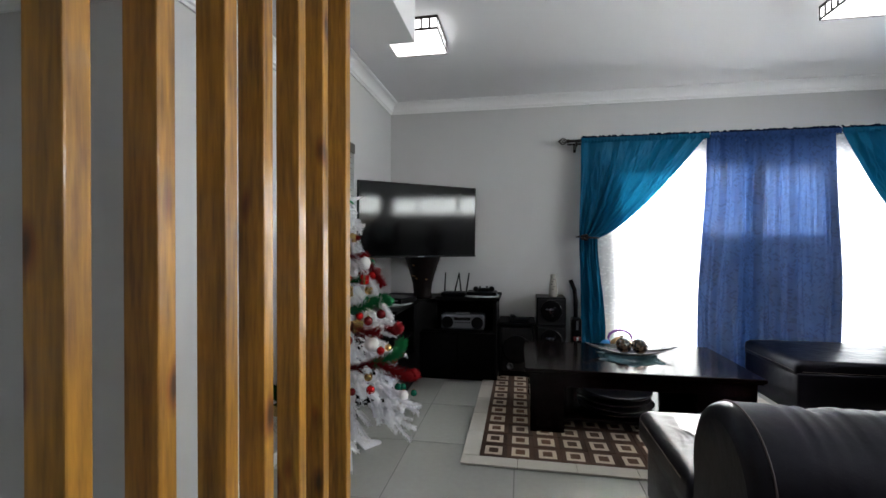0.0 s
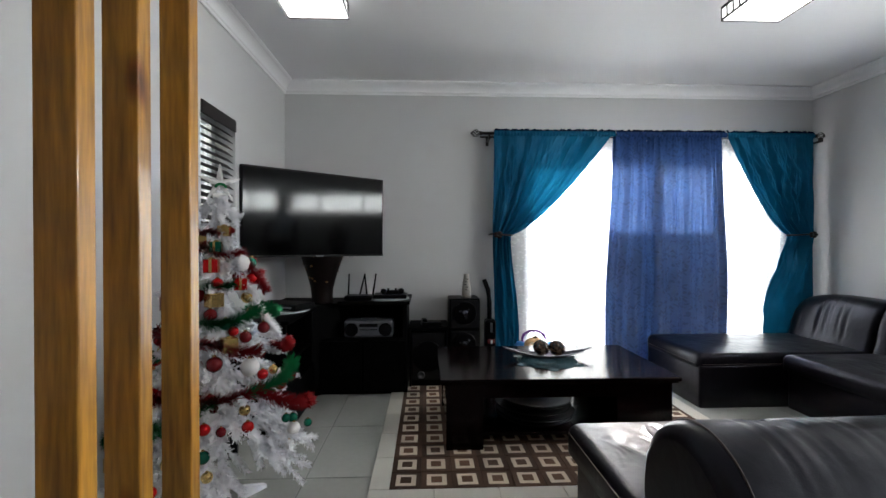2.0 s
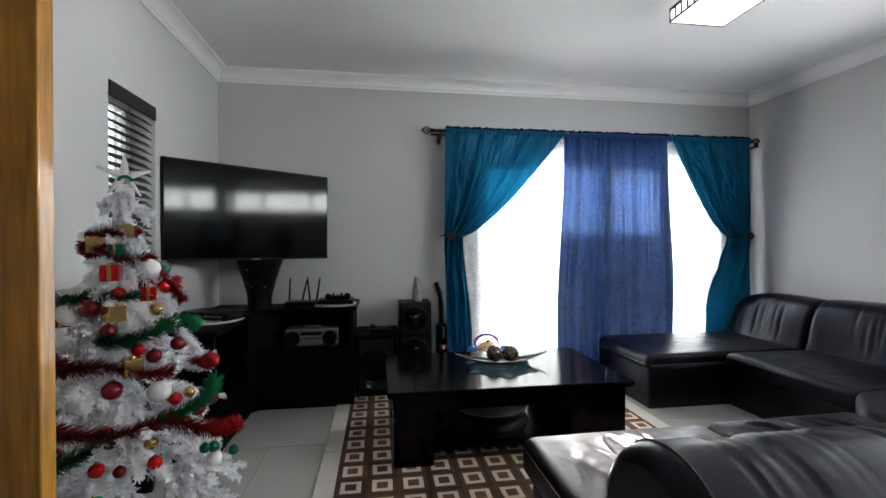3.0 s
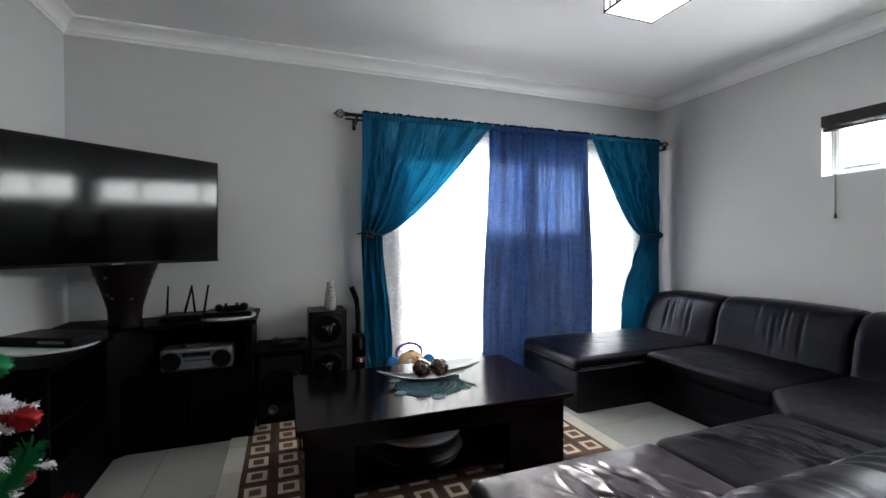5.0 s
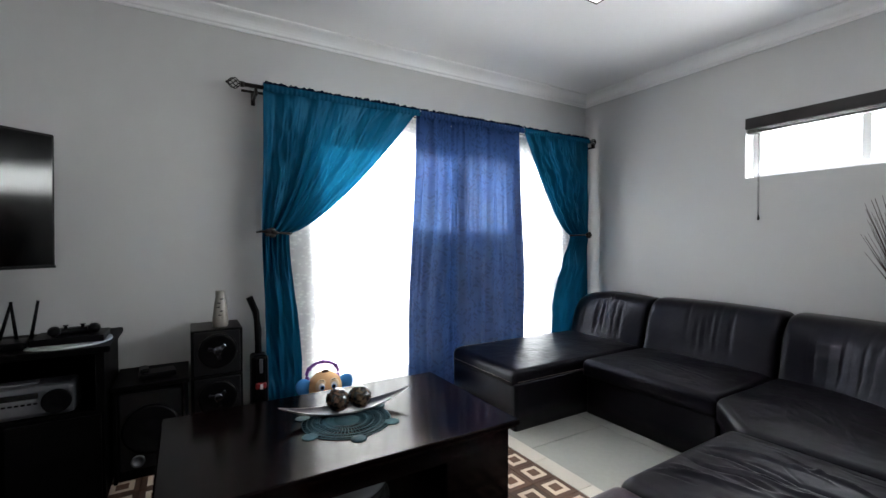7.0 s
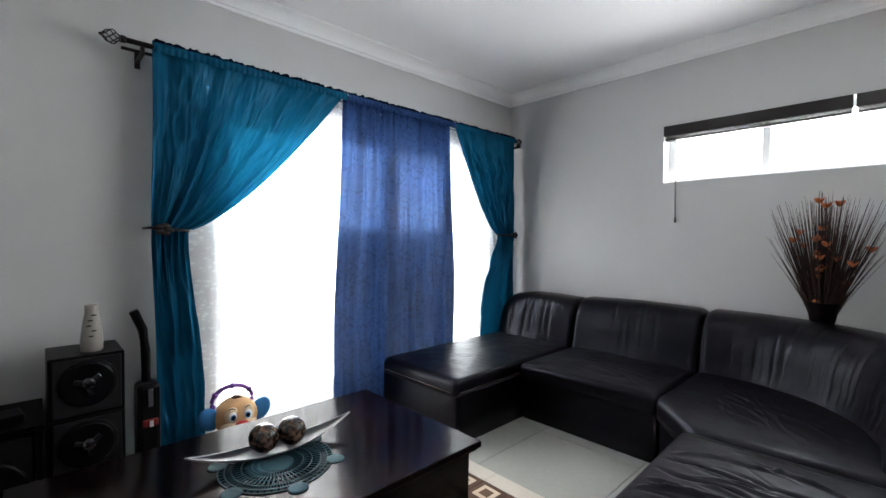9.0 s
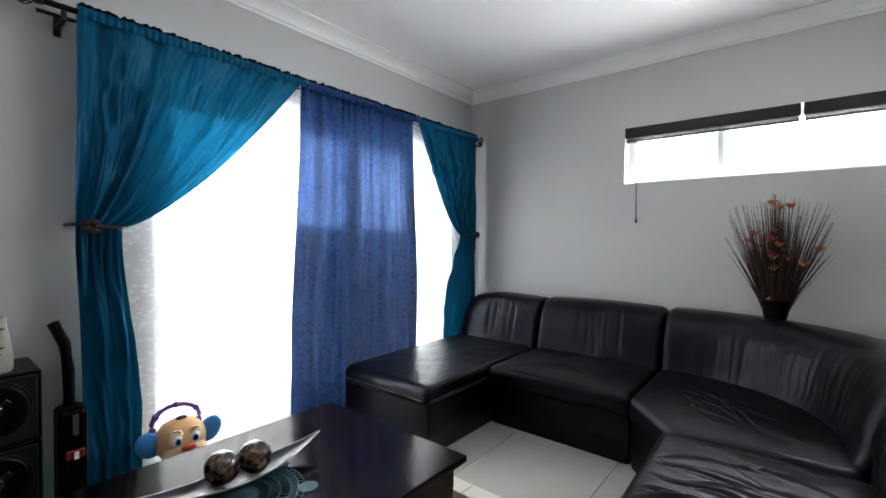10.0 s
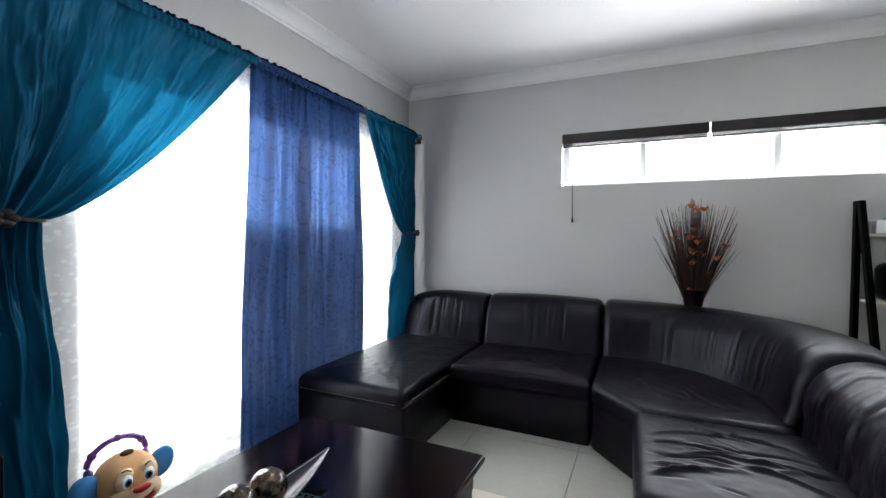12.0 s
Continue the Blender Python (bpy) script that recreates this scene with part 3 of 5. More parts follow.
# ---- blinds ----
def slat_blind(name, label, x, y0, y1, z_top, z_bot, pitch, tilt, width, inward, stack=False, z_low=None, group=""):
    b = thing(name, label, "blind", group=group)
    s = inward
    part("valance", box((min(x, x + 0.012 * s), y0, z_top - 0.075), (max(x, x + 0.012 * s), y1, z_top), 0.003), BLIND, b, "dark wood valance")
    cx = x - s * (width / 2 + 0.002)
    slat = None
    z = z_top - 0.05
    i = 0
    while z > z_bot:
        if slat is None:
            bm = box((-width / 2, y0 + 0.006, -0.0014), (width / 2, y1 - 0.006, 0.0014))
            slat = part("slat", bm, BLIND, b)
            ob = slat
        else:
            ob = new("slat", slat.data)
            ob.parent = b
        ob.location = (cx, 0, z)
        ob.rotation_euler.y = radians(tilt * s + (random.uniform(-2, 2) if stack else random.uniform(-1, 1)))
        z -= pitch
        i += 1
    part("bottom_rail", box((cx - 0.026, y0 + 0.006, z - 0.006), (cx + 0.026, y1 - 0.006, z + 0.008), 0.003), BLIND, b)
    return b


BLIND = mat("dark_brown_blind_wood", (0.010, 0.006, 0.006), 0.35, var=0.25, scale=12, bump=0.05, stretch=(1, 0.1, 1))
slat_blind("venetian_blind", "dark brown wooden venetian blind lowered over the small window", -0.002, 3.586, 4.014, 1.94, 0.95, 0.042, 40, 0.05, 1)
blind_a = slat_blind("venetian_blind", "dark brown wooden blind raised to the strip window top", W - 0.006, 2.577, 3.588, 2.020, 1.925, 0.0062, 2, 0.05, -1, True, group="raised blinds of the strip window")
blind_b = slat_blind("venetian_blind", "dark brown wooden blind raised to the strip window top", W - 0.006, 1.568, 2.565, 2.020, 1.925, 0.0062, 2, 0.05, -1, True, group="raised blinds of the strip window")
cord = bmesh.new()
for dy in (0, 0.006):
    rod((W - 0.012, 3.503 + dy, 1.93), (W - 0.012, 3.499 + dy, 1.35), 0.0016, 6, cord)
part("cord", cord, BLIND, blind_a, "thin dark blind cord")
part("tassel", lathe([(0.006, 0), (0.008, 0.012), (0.005, 0.03), (0.002, 0.036)], 10, m=T(W - 0.012, 3.502, 1.318)), BLIND, blind_a, "small dark tassel", smooth=True)


# ---- leather sectional sofa ----
def resample(poly, step):
    pts = []
    for a, b in zip(poly, poly[1:] + poly[:1]):
        a, b = Vector(a), Vector(b)
        n = max(1, int(round((b - a).length / step)))
        pts += [a.lerp(b, i / n) for i in range(n)]
    return pts


def round_corners(poly, r, n=5):
    out = []
    k = len(poly)
    for i in range(k):
        p, a, b = Vector(poly[i]), Vector(poly[i - 1]), Vector(poly[(i + 1) % k])
        u, v = (a - p).normalized(), (b - p).normalized()
        q0, q1 = p + u * r, p + v * r
        for j in range(n + 1):
            t = j / n
            out.append(q0 * (1 - t) ** 2 + p * 2 * t * (1 - t) + q1 * t * t)
    return out


def pad(poly, z0, z1, edge=0.035, puff=0.015, corner=0.03, wrinkle=None, inner=26, step=0.025):
    """An upholstered pad on a plan outline: straight sides, rolled top edge, slightly domed top."""
    out = resample([tuple(p) for p in round_corners(poly, corner)], step)
    c = sum(out, Vector((0, 0))) / len(out)
    rad = sum((p - c).length for p in out) / len(out)
    loops = []
    for k in range(3):
        loops.append([(p.x, p.y, z0 + (z1 - edge - z0) * k / 2) for p in out])
    for k in range(1, 6):
        a = math.pi / 2 * k / 5
        f = 1 - edge * (1 - math.cos(a)) / rad
        z = z1 - edge + edge * math.sin(a)
        loops.append([(c.x + (p.x - c.x) * f, c.y + (p.y - c.y) * f, z) for p in out])
    f0 = 1 - edge / rad
    for k in range(1, inner):
        f = f0 * (1 - k / inner)
        row = []
        for p in out:
            x, y = c.x + (p.x - c.x) * f, c.y + (p.y - c.y) * f
            z = z1 + puff * (1 - (f / f0) ** 2)
            if wrinkle:
                z += wrinkle(x, y) * min(1, (f0 - f) * 6)
            row.append((x, y, z))
        loops.append(row)
    bm = rings(loops, cap_start=True)
    last = list(bm.verts)[-len(out):]
    bm.faces.new(last).smooth = True
    return bm


def creases(cx, cy, spread, long_axis=0.0, depth=0.006, seed=0, count=13):
    """Sat-in folds fanning out from a point."""
    rnd = random.Random(seed)
    lines = []
    for k in range(count):
        a = long_axis + rnd.uniform(-0.45, 0.45)
        px, py = cx + rnd.uniform(-spread, spread), cy + rnd.uniform(-spread, spread)
        lines.append((px, py, math.cos(a), math.sin(a), rnd.uniform(0.1, 0.26), rnd.uniform(0.007, 0.013), rnd.uniform(0.5, 1.3) * rnd.choice((-1, 1, 1))))
        for _ in range(2):
            b = a + rnd.uniform(-0.5, 0.5)
            lines.append((cx + rnd.uniform(-2, 2) * spread, cy + rnd.uniform(-1.6, 1.6) * spread, math.cos(b), math.sin(b), rnd.uniform(0.03, 0.09), rnd.uniform(0.004, 0.008), rnd.uniform(-0.45, 0.45)))

    def h(x, y):
        z = 0.0
        for px, py, dx, dy, ln, w, s in lines:
            u, v = (x - px) * dx + (y - py) * dy, -(x - px) * dy + (y - py) * dx
            v += 0.01 * math.sin(u * 22 + px * 50)
            if abs(v) < 4 * w:
                z += s * depth * math.exp(-(u / ln) ** 4) * math.exp(-(v / w) ** 2)
        return z + 0.003 * noise.noise((x * 9, y * 9, seed)) + 0.0012 * noise.noise((x * 26, y * 26, seed))
    return h


def back_roll(path, inner_side, half=0.20, top=0.785, low=0.10, seed=0, ends=(0.03, 0.03), drop=(0, 0), lean_out=0.0, pleated=15):
    """A rolled backrest swept along a plan path; inner_side: +1 when the seat lies left of the path; lean_out: how far its face slopes to the seat."""
    pts = [Vector(p) for p in path]
    dense = []
    for a, b in zip(pts, pts[1:]):
        n = max(1, int((b - a).length / 0.012))
        dense += [a.lerp(b, i / n) for i in range(n)]
    dense.append(pts[-1])
    length = [0.0]
    for a, b in zip(dense, dense[1:]):
        length.append(length[-1] + (b - a).length)
    total = length[-1]
    prof = []
    mid_z = top - 0.22
    fold_at, fold_long = (9, 2.8) if lean_out else (11, 7.0)
    for k in range(9):                      # seat side, bulging
        t = k / 9
        prof.append((half * (0.93 + 0.07 * math.sin(math.pi * t)), low + (mid_z - low) * t))
    for k in range(21):                     # over the top
        a = math.pi * k / 20
        square = 0.68 if lean_out else 1.0
        prof.append((half * math.copysign(abs(math.cos(a)) ** square, math.cos(a)), mid_z + (top - mid_z) * math.sin(a) ** (0.9 * square)))
    prof.append((-half * 0.97, low))
    slope = [min(1, max(0, (top - 0.02 - z) / (top - 0.35))) if w > 0 else 0 for w, z in prof]
    prof = [(w + lean_out * k, z) for (w, z), k in zip(prof, slope)]
    loops = []
    rnd = random.Random(seed)
    pleats = [(rnd.uniform(0.12, total - 0.12), rnd.uniform(0.006, 0.012), rnd.uniform(-1, 1), rnd.uniform(0.4, 1.5)) for _ in range(int(total * pleated))]
    if lean_out:
        pleats = [(total * min(0.9, max(0.1, rnd.gauss(0.5, 0.16 if total < 1 else 0.26))), rnd.uniform(0.006, 0.012), rnd.uniform(-1, 1), rnd.uniform(0.5, 1.5)) for _ in range(int(total * 12))]
    for i, p in enumerate(dense):
        a, b = dense[max(i - 1, 0)], dense[min(i + 1, len(dense) - 1)]
        d = (b - a).normalized()
        n = Vector((-d.y, d.x)) * inner_side
        s = length[i]
        e0, e1 = min(1, s / ends[0]) if ends[0] else 1, min(1, (total - s) / ends[1]) if ends[1] else 1
        e = math.sqrt(max(0.0, 1 - (1 - min(e0, e1)) ** 2))
        shrink = 0.86 + 0.14 * e
        dz = -drop[0] * max(0, 1 - s / 0.3) ** 2 - drop[1] * max(0, 1 - (total - s) / 0.3) ** 2
        loop = []
        for j, (w, z) in enumerate(prof):
            rel = 0.0
            if mid_z - 0.12 < z:
                up = min(1, (z - mid_z + 0.12) / 0.10)
                for ps, pw, lean, st in pleats:
                    q = s - ps - lean * 0.06 * (j / 29 - 0.5)
                    if abs(q) < 4 * pw:
                        rel += st * math.exp(-(q / pw) ** 2) * math.exp(-((j - fold_at - 4 * lean) / fold_long) ** 2)
                rel *= -0.0085 * up
            nz = 0.004 * noise.noise((p.x * 6, p.y * 6, z * 6 + seed))
            ww = (w * shrink) + (rel + nz) * (1 if w > 0 else -1)
            zz = low + (z - low) * (0.93 + 0.07 * e) + (0.012 * math.sin(math.pi * s / total) * (z - low) / (top - low) if lean_out and total < 1 else 0) + dz * ((z - low) / 0.7) ** 2 + (rel * 0.7 if abs(w) < half * 0.8 else 0)
            loop.append((p.x + n.x * ww, p.y + n.y * ww, zz))
        loops.append(loop)
    return rings(loops, cap_start=True, cap_end=True)


def stitches(points, bm=None, gap=0.011, long=0.006):
    """A dashed seam along a line of points."""
    bm = bm or bmesh.new()
    for a, b in zip(points, points[1:]):
        a, b = Vector(a), Vector(b)
        n = max(1, int((b - a).length / gap))
        q = (b - a).to_track_quat("X", "Z").to_matrix().to_4x4()
        for i in range(n):
            m = Matrix.Translation(a.lerp(b, (i + 0.5) / n)) @ q
            tmp = bmesh.new()
            bmesh.ops.create_cube(tmp, size=1, matrix=Matrix.Diagonal((long, 0.0022, 0.0022, 1)))
            join(bm, tmp, m)
    return bm


def sofa_unit(name, label, base_poly, seat_poly, seat_top, base_top, path, inner, top, half=0.19, puff=0.015, wrinkle=None, seed=0, drop=(0, 0), ends=(0.05, 0.05), seam=None, low=0.07, lean_out=0.0, pleated=15):
    s = thing(name, label, "leather sofa", group="units of the leather corner sofa")
    part("base", pad(base_poly, 0.0, base_top, 0.012, 0, 0.02, inner=3), LEATHER, s, "dark leather base with flat sides", smooth=False)
    seats = seat_poly if isinstance(seat_poly[0][0], (tuple, list)) else [seat_poly]
    for k, poly in enumerate(seats):
        w = wrinkle[k] if isinstance(wrinkle, (list, tuple)) else wrinkle
        part("seat", pad(poly, base_top - 0.015, seat_top, 0.045, puff, 0.035, w, inner=70, step=0.011), LEATHER, s, "padded dark brown leather seat")
    if path:
        part("backrest", back_roll(path, inner, half, top, low, seed, drop=drop, ends=ends, lean_out=lean_out, pleated=pleated), LEATHER, s, "rolled dark brown leather backrest with pleats")
    if seam:
        part("stitching", stitches(seam), STITCH, s, "pale dashed seam stitching")
    return s


YB, XB = 2.165, 4.60
sofa_unit("sofa_chaise", "low dark brown leather chaise end in front of the curtains",
          [(3.135, 4.11), (4.43, 4.11), (4.43, 4.83), (3.135, 4.83)], [(3.13, 4.12), (4.46, 4.12), (4.46, 4.835), (3.13, 4.835)], 0.375, 0.290,
          [(XB, 4.12), (XB, 4.83)], 1, 0.725, half=0.15, lean_out=0.11, seed=1, drop=(0, 0.05), puff=0.012, ends=(0.03, 0.09),
          wrinkle=creases(3.5, 4.45, 0.2, 0.9, 0.0008, 11), seam=[(3.128, 4.80, 0.300), (3.128, 4.16, 0.300), (3.165, 4.118, 0.300), (3.75, 4.118, 0.300)])
sofa_unit("sofa_middle_unit", "dark brown leather middle unit of a sofa against the wall",
          [(3.76, 3.25), (4.43, 3.25), (4.43, 4.105), (3.76, 4.105)], [(3.735, 3.245), (4.47, 3.245), (4.47, 4.115), (3.72, 4.115)], 0.375, 0.28,
          [(XB, 3.245), (XB, 4.11)], 1, 0.738, half=0.15, lean_out=0.10, seed=2, puff=0.02, wrinkle=creases(3.95, 3.6, 0.1, 1.4, 0.002, 3))


def arc(cx, cy, r, a0, a1, n=16):
    return [(cx + r * math.cos(radians(a0 + (a1 - a0) * i / n)), cy + r * math.sin(radians(a0 + (a1 - a0) * i / n))) for i in range(n + 1)]


inner_arc = arc(3.66, 3.10, 0.78, -88, 0, 10)
corner_path = [(XB - 0.01, 3.235)] + arc(3.66, 3.10, 0.935, 0, -90, 22) + [(3.50, YB)]
sofa_unit("sofa_corner", "dark brown leather curved corner unit of the sofa",
          [(3.45, 2.98), (3.45, 2.38)] + inner_arc + [(4.44, 3.235), (3.75, 3.235)], [(3.415, 2.985), (3.425, 2.37)] + inner_arc + [(4.44, 3.24), (3.715, 3.24)], 0.383, 0.28,
          corner_path, -1, 0.745, half=0.175, lean_out=0.09, seed=3, puff=0.012, drop=(0, 0.045), wrinkle=creases(3.85, 2.8, 0.15, 0.6, 0.0018, 5))
sofa_unit("sofa_double_seat", "dark brown leather two-seat sofa unit with creased seats",
          [(1.86, 2.10), (3.41, 2.10), (3.41, 2.96), (1.86, 2.96)],
          [[(1.825, 2.34), (2.635, 2.34), (2.635, 2.995), (1.825, 2.985)], [(2.642, 2.34), (3.415, 2.34), (3.40, 3.02), (2.642, 3.005)]], 0.385, 0.28,
          [(3.48, YB), (1.835, YB)], -1, 0.700, half=0.205, seed=4, pleated=34, puff=0.018, drop=(0, 0.0), ends=(0.03, 0.05),
          wrinkle=[creases(2.3, 2.7, 0.2, 1.75, 0.009, 7), creases(3.02, 2.72, 0.2, 1.5, 0.015, 8)],
          seam=[(1.823, 2.42, 0.352), (1.822, 2.94, 0.352), (1.86, 2.990, 0.35)])
# pale piping round the end of the roll
pts = []
for k in range(25):
    a = math.pi * k / 24
    pts.append((1.885, YB + 0.2065 * math.cos(a), 0.48 + 0.22 * math.sin(a) ** 0.9 + 0.002))
part("piping", tube([(1.885, YB + 0.2, 0.37)] + pts + [(1.885, YB - 0.2, 0.25)], 0.0026, 5), PIPING, bpy.data.objects["sofa_double_seat"], "pale seam round the end of the backrest")


# ---- coffee table and what lies on it ----
tb = thing("coffee_table", "large dark mahogany coffee table with panel legs and a low shelf", "coffee table")
TX0, TX1, TY0, TY1 = 1.303, 2.637, 3.49, 4.29
top = box((TX0, TY0, 0.383), (TX1, TY1, 0.408), 0.006)
part("tabletop", top, DARKWOOD, tb, "polished dark mahogany top with rounded edge")
part("moulding", box((TX0 + 0.012, TY0 + 0.012, 0.372), (TX1 - 0.012, TY1 - 0.012, 0.383), 0.004), DARKWOOD, tb)
for y in (TY0 + 0.03, TY1 - 0.055):
    part("apron", box((TX0 + 0.04, y, 0.298), (TX1 - 0.04, y + 0.025, 0.372), 0.002), DARKWOOD, tb)
for x in (TX0 + 0.03, TX1 - 0.055):
    part("apron", box((x, TY0 + 0.055, 0.298), (x + 0.025, TY1 - 0.055, 0.372), 0.002), DARKWOOD, tb)
for x0, x1 in ((TX0 + 0.035, TX0 + 0.24), (TX1 - 0.35, TX1 - 0.035)):
    for y0 in (TY0 + 0.035, TY1 - 0.095):
        part("leg", box((x0, y0, 0.012), (x1, y0 + 0.06, 0.372), 0.004), DARKWOOD, tb)
for x in (TX0 + 0.04, TX1 - 0.07):
    part("side_panel", box((x, TY0 + 0.096, 0.10), (x + 0.03, TY1 - 0.096, 0.297), 0.003), DARKWOOD, tb)
part("shelf", box((TX0 + 0.07, TY0 + 0.05, 0.082), (TX1 - 0.07, TY1 - 0.05, 0.104), 0.004), DARKWOOD, tb, "low shelf of dark polished wood")

cx, cy = 1.88, 3.75
z = 0.104
rnd = random.Random(4)
for i, (r, h, m_) in enumerate([(0.225, 0.035, BLACKWOOD), (0.235, 0.030, BLACKWOOD), (0.225, 0.032, BLACKWOOD), (0.215, 0.030, BLACKWOOD), (0.215, 0.016, SILVER)]):
    prof = [(r * 0.55, 0), (r * 0.62, 0.002), (r * 0.96, h * 0.8), (r, h), (r * 0.985, h + 0.002), (r * 0.93, h * 0.78), (r * 0.7, h * 0.45), (0.02, h * 0.40)]
    nm = "silver_plate" if m_ is SILVER else "dark_bowl"
    pl = part(nm, lathe(prof, 40), m_, smooth=True)
    pl.location = (cx + rnd.uniform(-0.012, 0.012), cy + rnd.uniform(-0.012, 0.012), z)
    tagged(pl, "shiny round silver charger plate on a stack of bowls" if m_ is SILVER else "dark shallow wooden bowl stacked on the table shelf", "plate" if m_ is SILVER else "bowl", group="" if m_ is SILVER else "stacked dark bowls")
    z += h * 0.86 + 0.003

DOILY = mat("teal_crochet", (0.005, 0.042, 0.058), 0.9, var=0.2, bump=0.5, bump_scale=300)
doily = thing("crochet_doily", "round teal crochet doily with a lacy rim under the tray", "doily", (1.99, 3.865, 0.408), 8)
part("centre", lathe([(0.052, 0), (0.055, 0.0015), (0.052, 0.003), (0.01, 0.003)], 32), DOILY, doily)
lace = bmesh.new()
for k in range(54):
    a = 2 * math.pi * k / 54
    for s in (-1, 1):
        p0, p1 = 0.053, 0.185
        b = a + s * 0.16
        rod((p0 * math.cos(a), p0 * math.sin(a), 0.002), (p1 * math.cos(b), p1 * math.sin(b), 0.002), 0.0016, 4, lace)
for r in (0.085, 0.115, 0.145, 0.167, 0.186):
    tube([(r * math.cos(2 * math.pi * i / 60), r * math.sin(2 * math.pi * i / 60), 0.0025) for i in range(60)], 0.0022, 5, lace, closed=True)
for k in range(6):
    a = 2 * math.pi * k / 6 + 0.3
    lathe([(0.030, 0), (0.032, 0.002), (0.025, 0.003)], 14, lace, T(0.196 * math.cos(a), 0.196 * math.sin(a), 0.0005))
part("lace_rim", lace, DOILY, doily, "open looped lace rim")

TRAY = mat("silvered_lacquer_tray", (0.016, 0.016, 0.026), 0.30, metal=0.1, var=0.2, scale=20, spec=0.2)
TRAYD = mat("dark_lacquer", (0.008, 0.005, 0.005), 0.3, coat=0.0)
tray = thing("boat_tray", "long boat-shaped lacquer tray, silver inside and dark outside", "decorative tray", (2.022, 3.945, 0.412), -3)
LT = 0.295


def boat(offset, wide=1.0):
    loops = []
    for i in range(33):
        t = -1 + 2 * i / 32
        w = 0.058 * (1 - abs(t) ** 1.7) * wide + 0.002
        rise = 0.016 + 0.050 * abs(t) ** 2.2
        loops.append([(LT * t, w * math.sin(a), rise * 1.0 - (0.016 + 0.004 * (1 - abs(t))) * math.cos(a) ** 2 * (1 - abs(t) ** 3) + offset) for a in [math.pi * (k / 10 - 0.5) for k in range(11)]])
    return rings(loops, closed=False)


part("outside", boat(0.0), TRAYD, tray, "dark outside of the tray", smooth=True)
part("inside", boat(0.0035, 0.96), TRAY, tray, "dark silvered inside of the tray", smooth=True)
edge = [[], []]
for i in range(33):
    t = -1 + 2 * i / 32
    for k, s in enumerate((-1, 1)):
        edge[k].append((LT * t, s * (0.058 * (1 - abs(t) ** 1.7) + 0.002), 0.018 + 0.050 * abs(t) ** 2.2))
rim = bmesh.new()
for line in edge:
    tube(line, 0.0024, 6, rim)
part("rim", rim, SILVER, tray, "bright silver rim", smooth=True)


def deco_material():
    m, nt, bs = nodes_of("mottled_gold_ceramic")
    N, L = nt.nodes.new, nt.links.new
    tc, v, n, cr = N("ShaderNodeTexCoord"), N("ShaderNodeTexVoronoi"), N("ShaderNodeTexNoise"), N("ShaderNodeValToRGB")
    v.inputs["Scale"].default_value, n.inputs["Scale"].default_value = 34, 40
    v.feature = "DISTANCE_TO_EDGE"
    L(tc.outputs["Object"], v.inputs["Vector"])
    cr.color_ramp.elements[0].position, cr.color_ramp.elements[0].color = 0.47, (0.012, 0.007, 0.005, 1)
    cr.color_ramp.elements[1].position, cr.color_ramp.elements[1].color = 0.60, (0.14, 0.085, 0.055, 1)
    L(tc.outputs["Object"], n.inputs["Vector"])
    n.inputs["Detail"].default_value = 6
    L(n.outputs["Fac"], cr.inputs["Fac"])
    L(cr.outputs["Color"], bs.inputs["Base Color"])
    bs.inputs["Roughness"].default_value, bs.inputs["Coat Weight"].default_value = 0.25, 0.5
    bp = N("ShaderNodeBump")
    bp.inputs["Distance"].default_value = 0.002
    L(v.outputs["Distance"], bp.inputs["Height"])
    L(bp.outputs["Normal"], bs.inputs["Normal"])
    return m


DECO = deco_material()
for x, y in ((1.978, 3.955), (2.078, 3.945)):
    b = part("decorative_ball", ball(0.053, squash=(1, 1, 0.93), sub=3), DECO, smooth=True)
    b.location, b.rotation_euler = (x, y, 0.471), (0.3, x, y)
    tagged(b, "mottled gold and black ceramic ball resting in the boat tray", "decorative ball", "balls in the tray")


# ---- rug ----
rug = thing("rug", "brown and cream patchwork cowhide rug with a pale border", "rug")
RX0, RX1, RY0, RY1 = 0.963, 3.065, 3.065, 4.76
part("backing", box((RX0 + 0.01, RY0 + 0.01, 0.0), (RX1 - 0.01, RY1 - 0.01, 0.006)), HIDE_BROWN, rug)
BW = 0.095
n = 6
for a, b, ax in ((RX0, RX1, "x0"), (RX0, RX1, "x1"), (RY0 + BW, RY1 - BW, "y0"), (RY0 + BW, RY1 - BW, "y1")):
    k = 7 if ax[0] == "x" else 5
    for i in range(k):
        p, q = a + (b - a) * i / k + 0.0008, a + (b - a) * (i + 1) / k - 0.0008
        if ax == "x0":
            lo, hi = (p, RY0), (q, RY0 + BW - 0.001)
        elif ax == "x1":
            lo, hi = (p, RY1 - BW + 0.001), (q, RY1)
        elif ax == "y0":
            lo, hi = (RX0, p), (RX0 + BW - 0.001, q)
        else:
            lo, hi = (RX1 - BW + 0.001, p), (RX1, q)
        part("border_strip", box((*lo, 0.004), (*hi, 0.012), 0.002, segments=1), HIDE_EDGE, rug, "pale hide border strip")
NX, NY = 13, 10
px, py = (RX1 - RX0 - 2 * BW) / NX, (RY1 - RY0 - 2 * BW) / NY


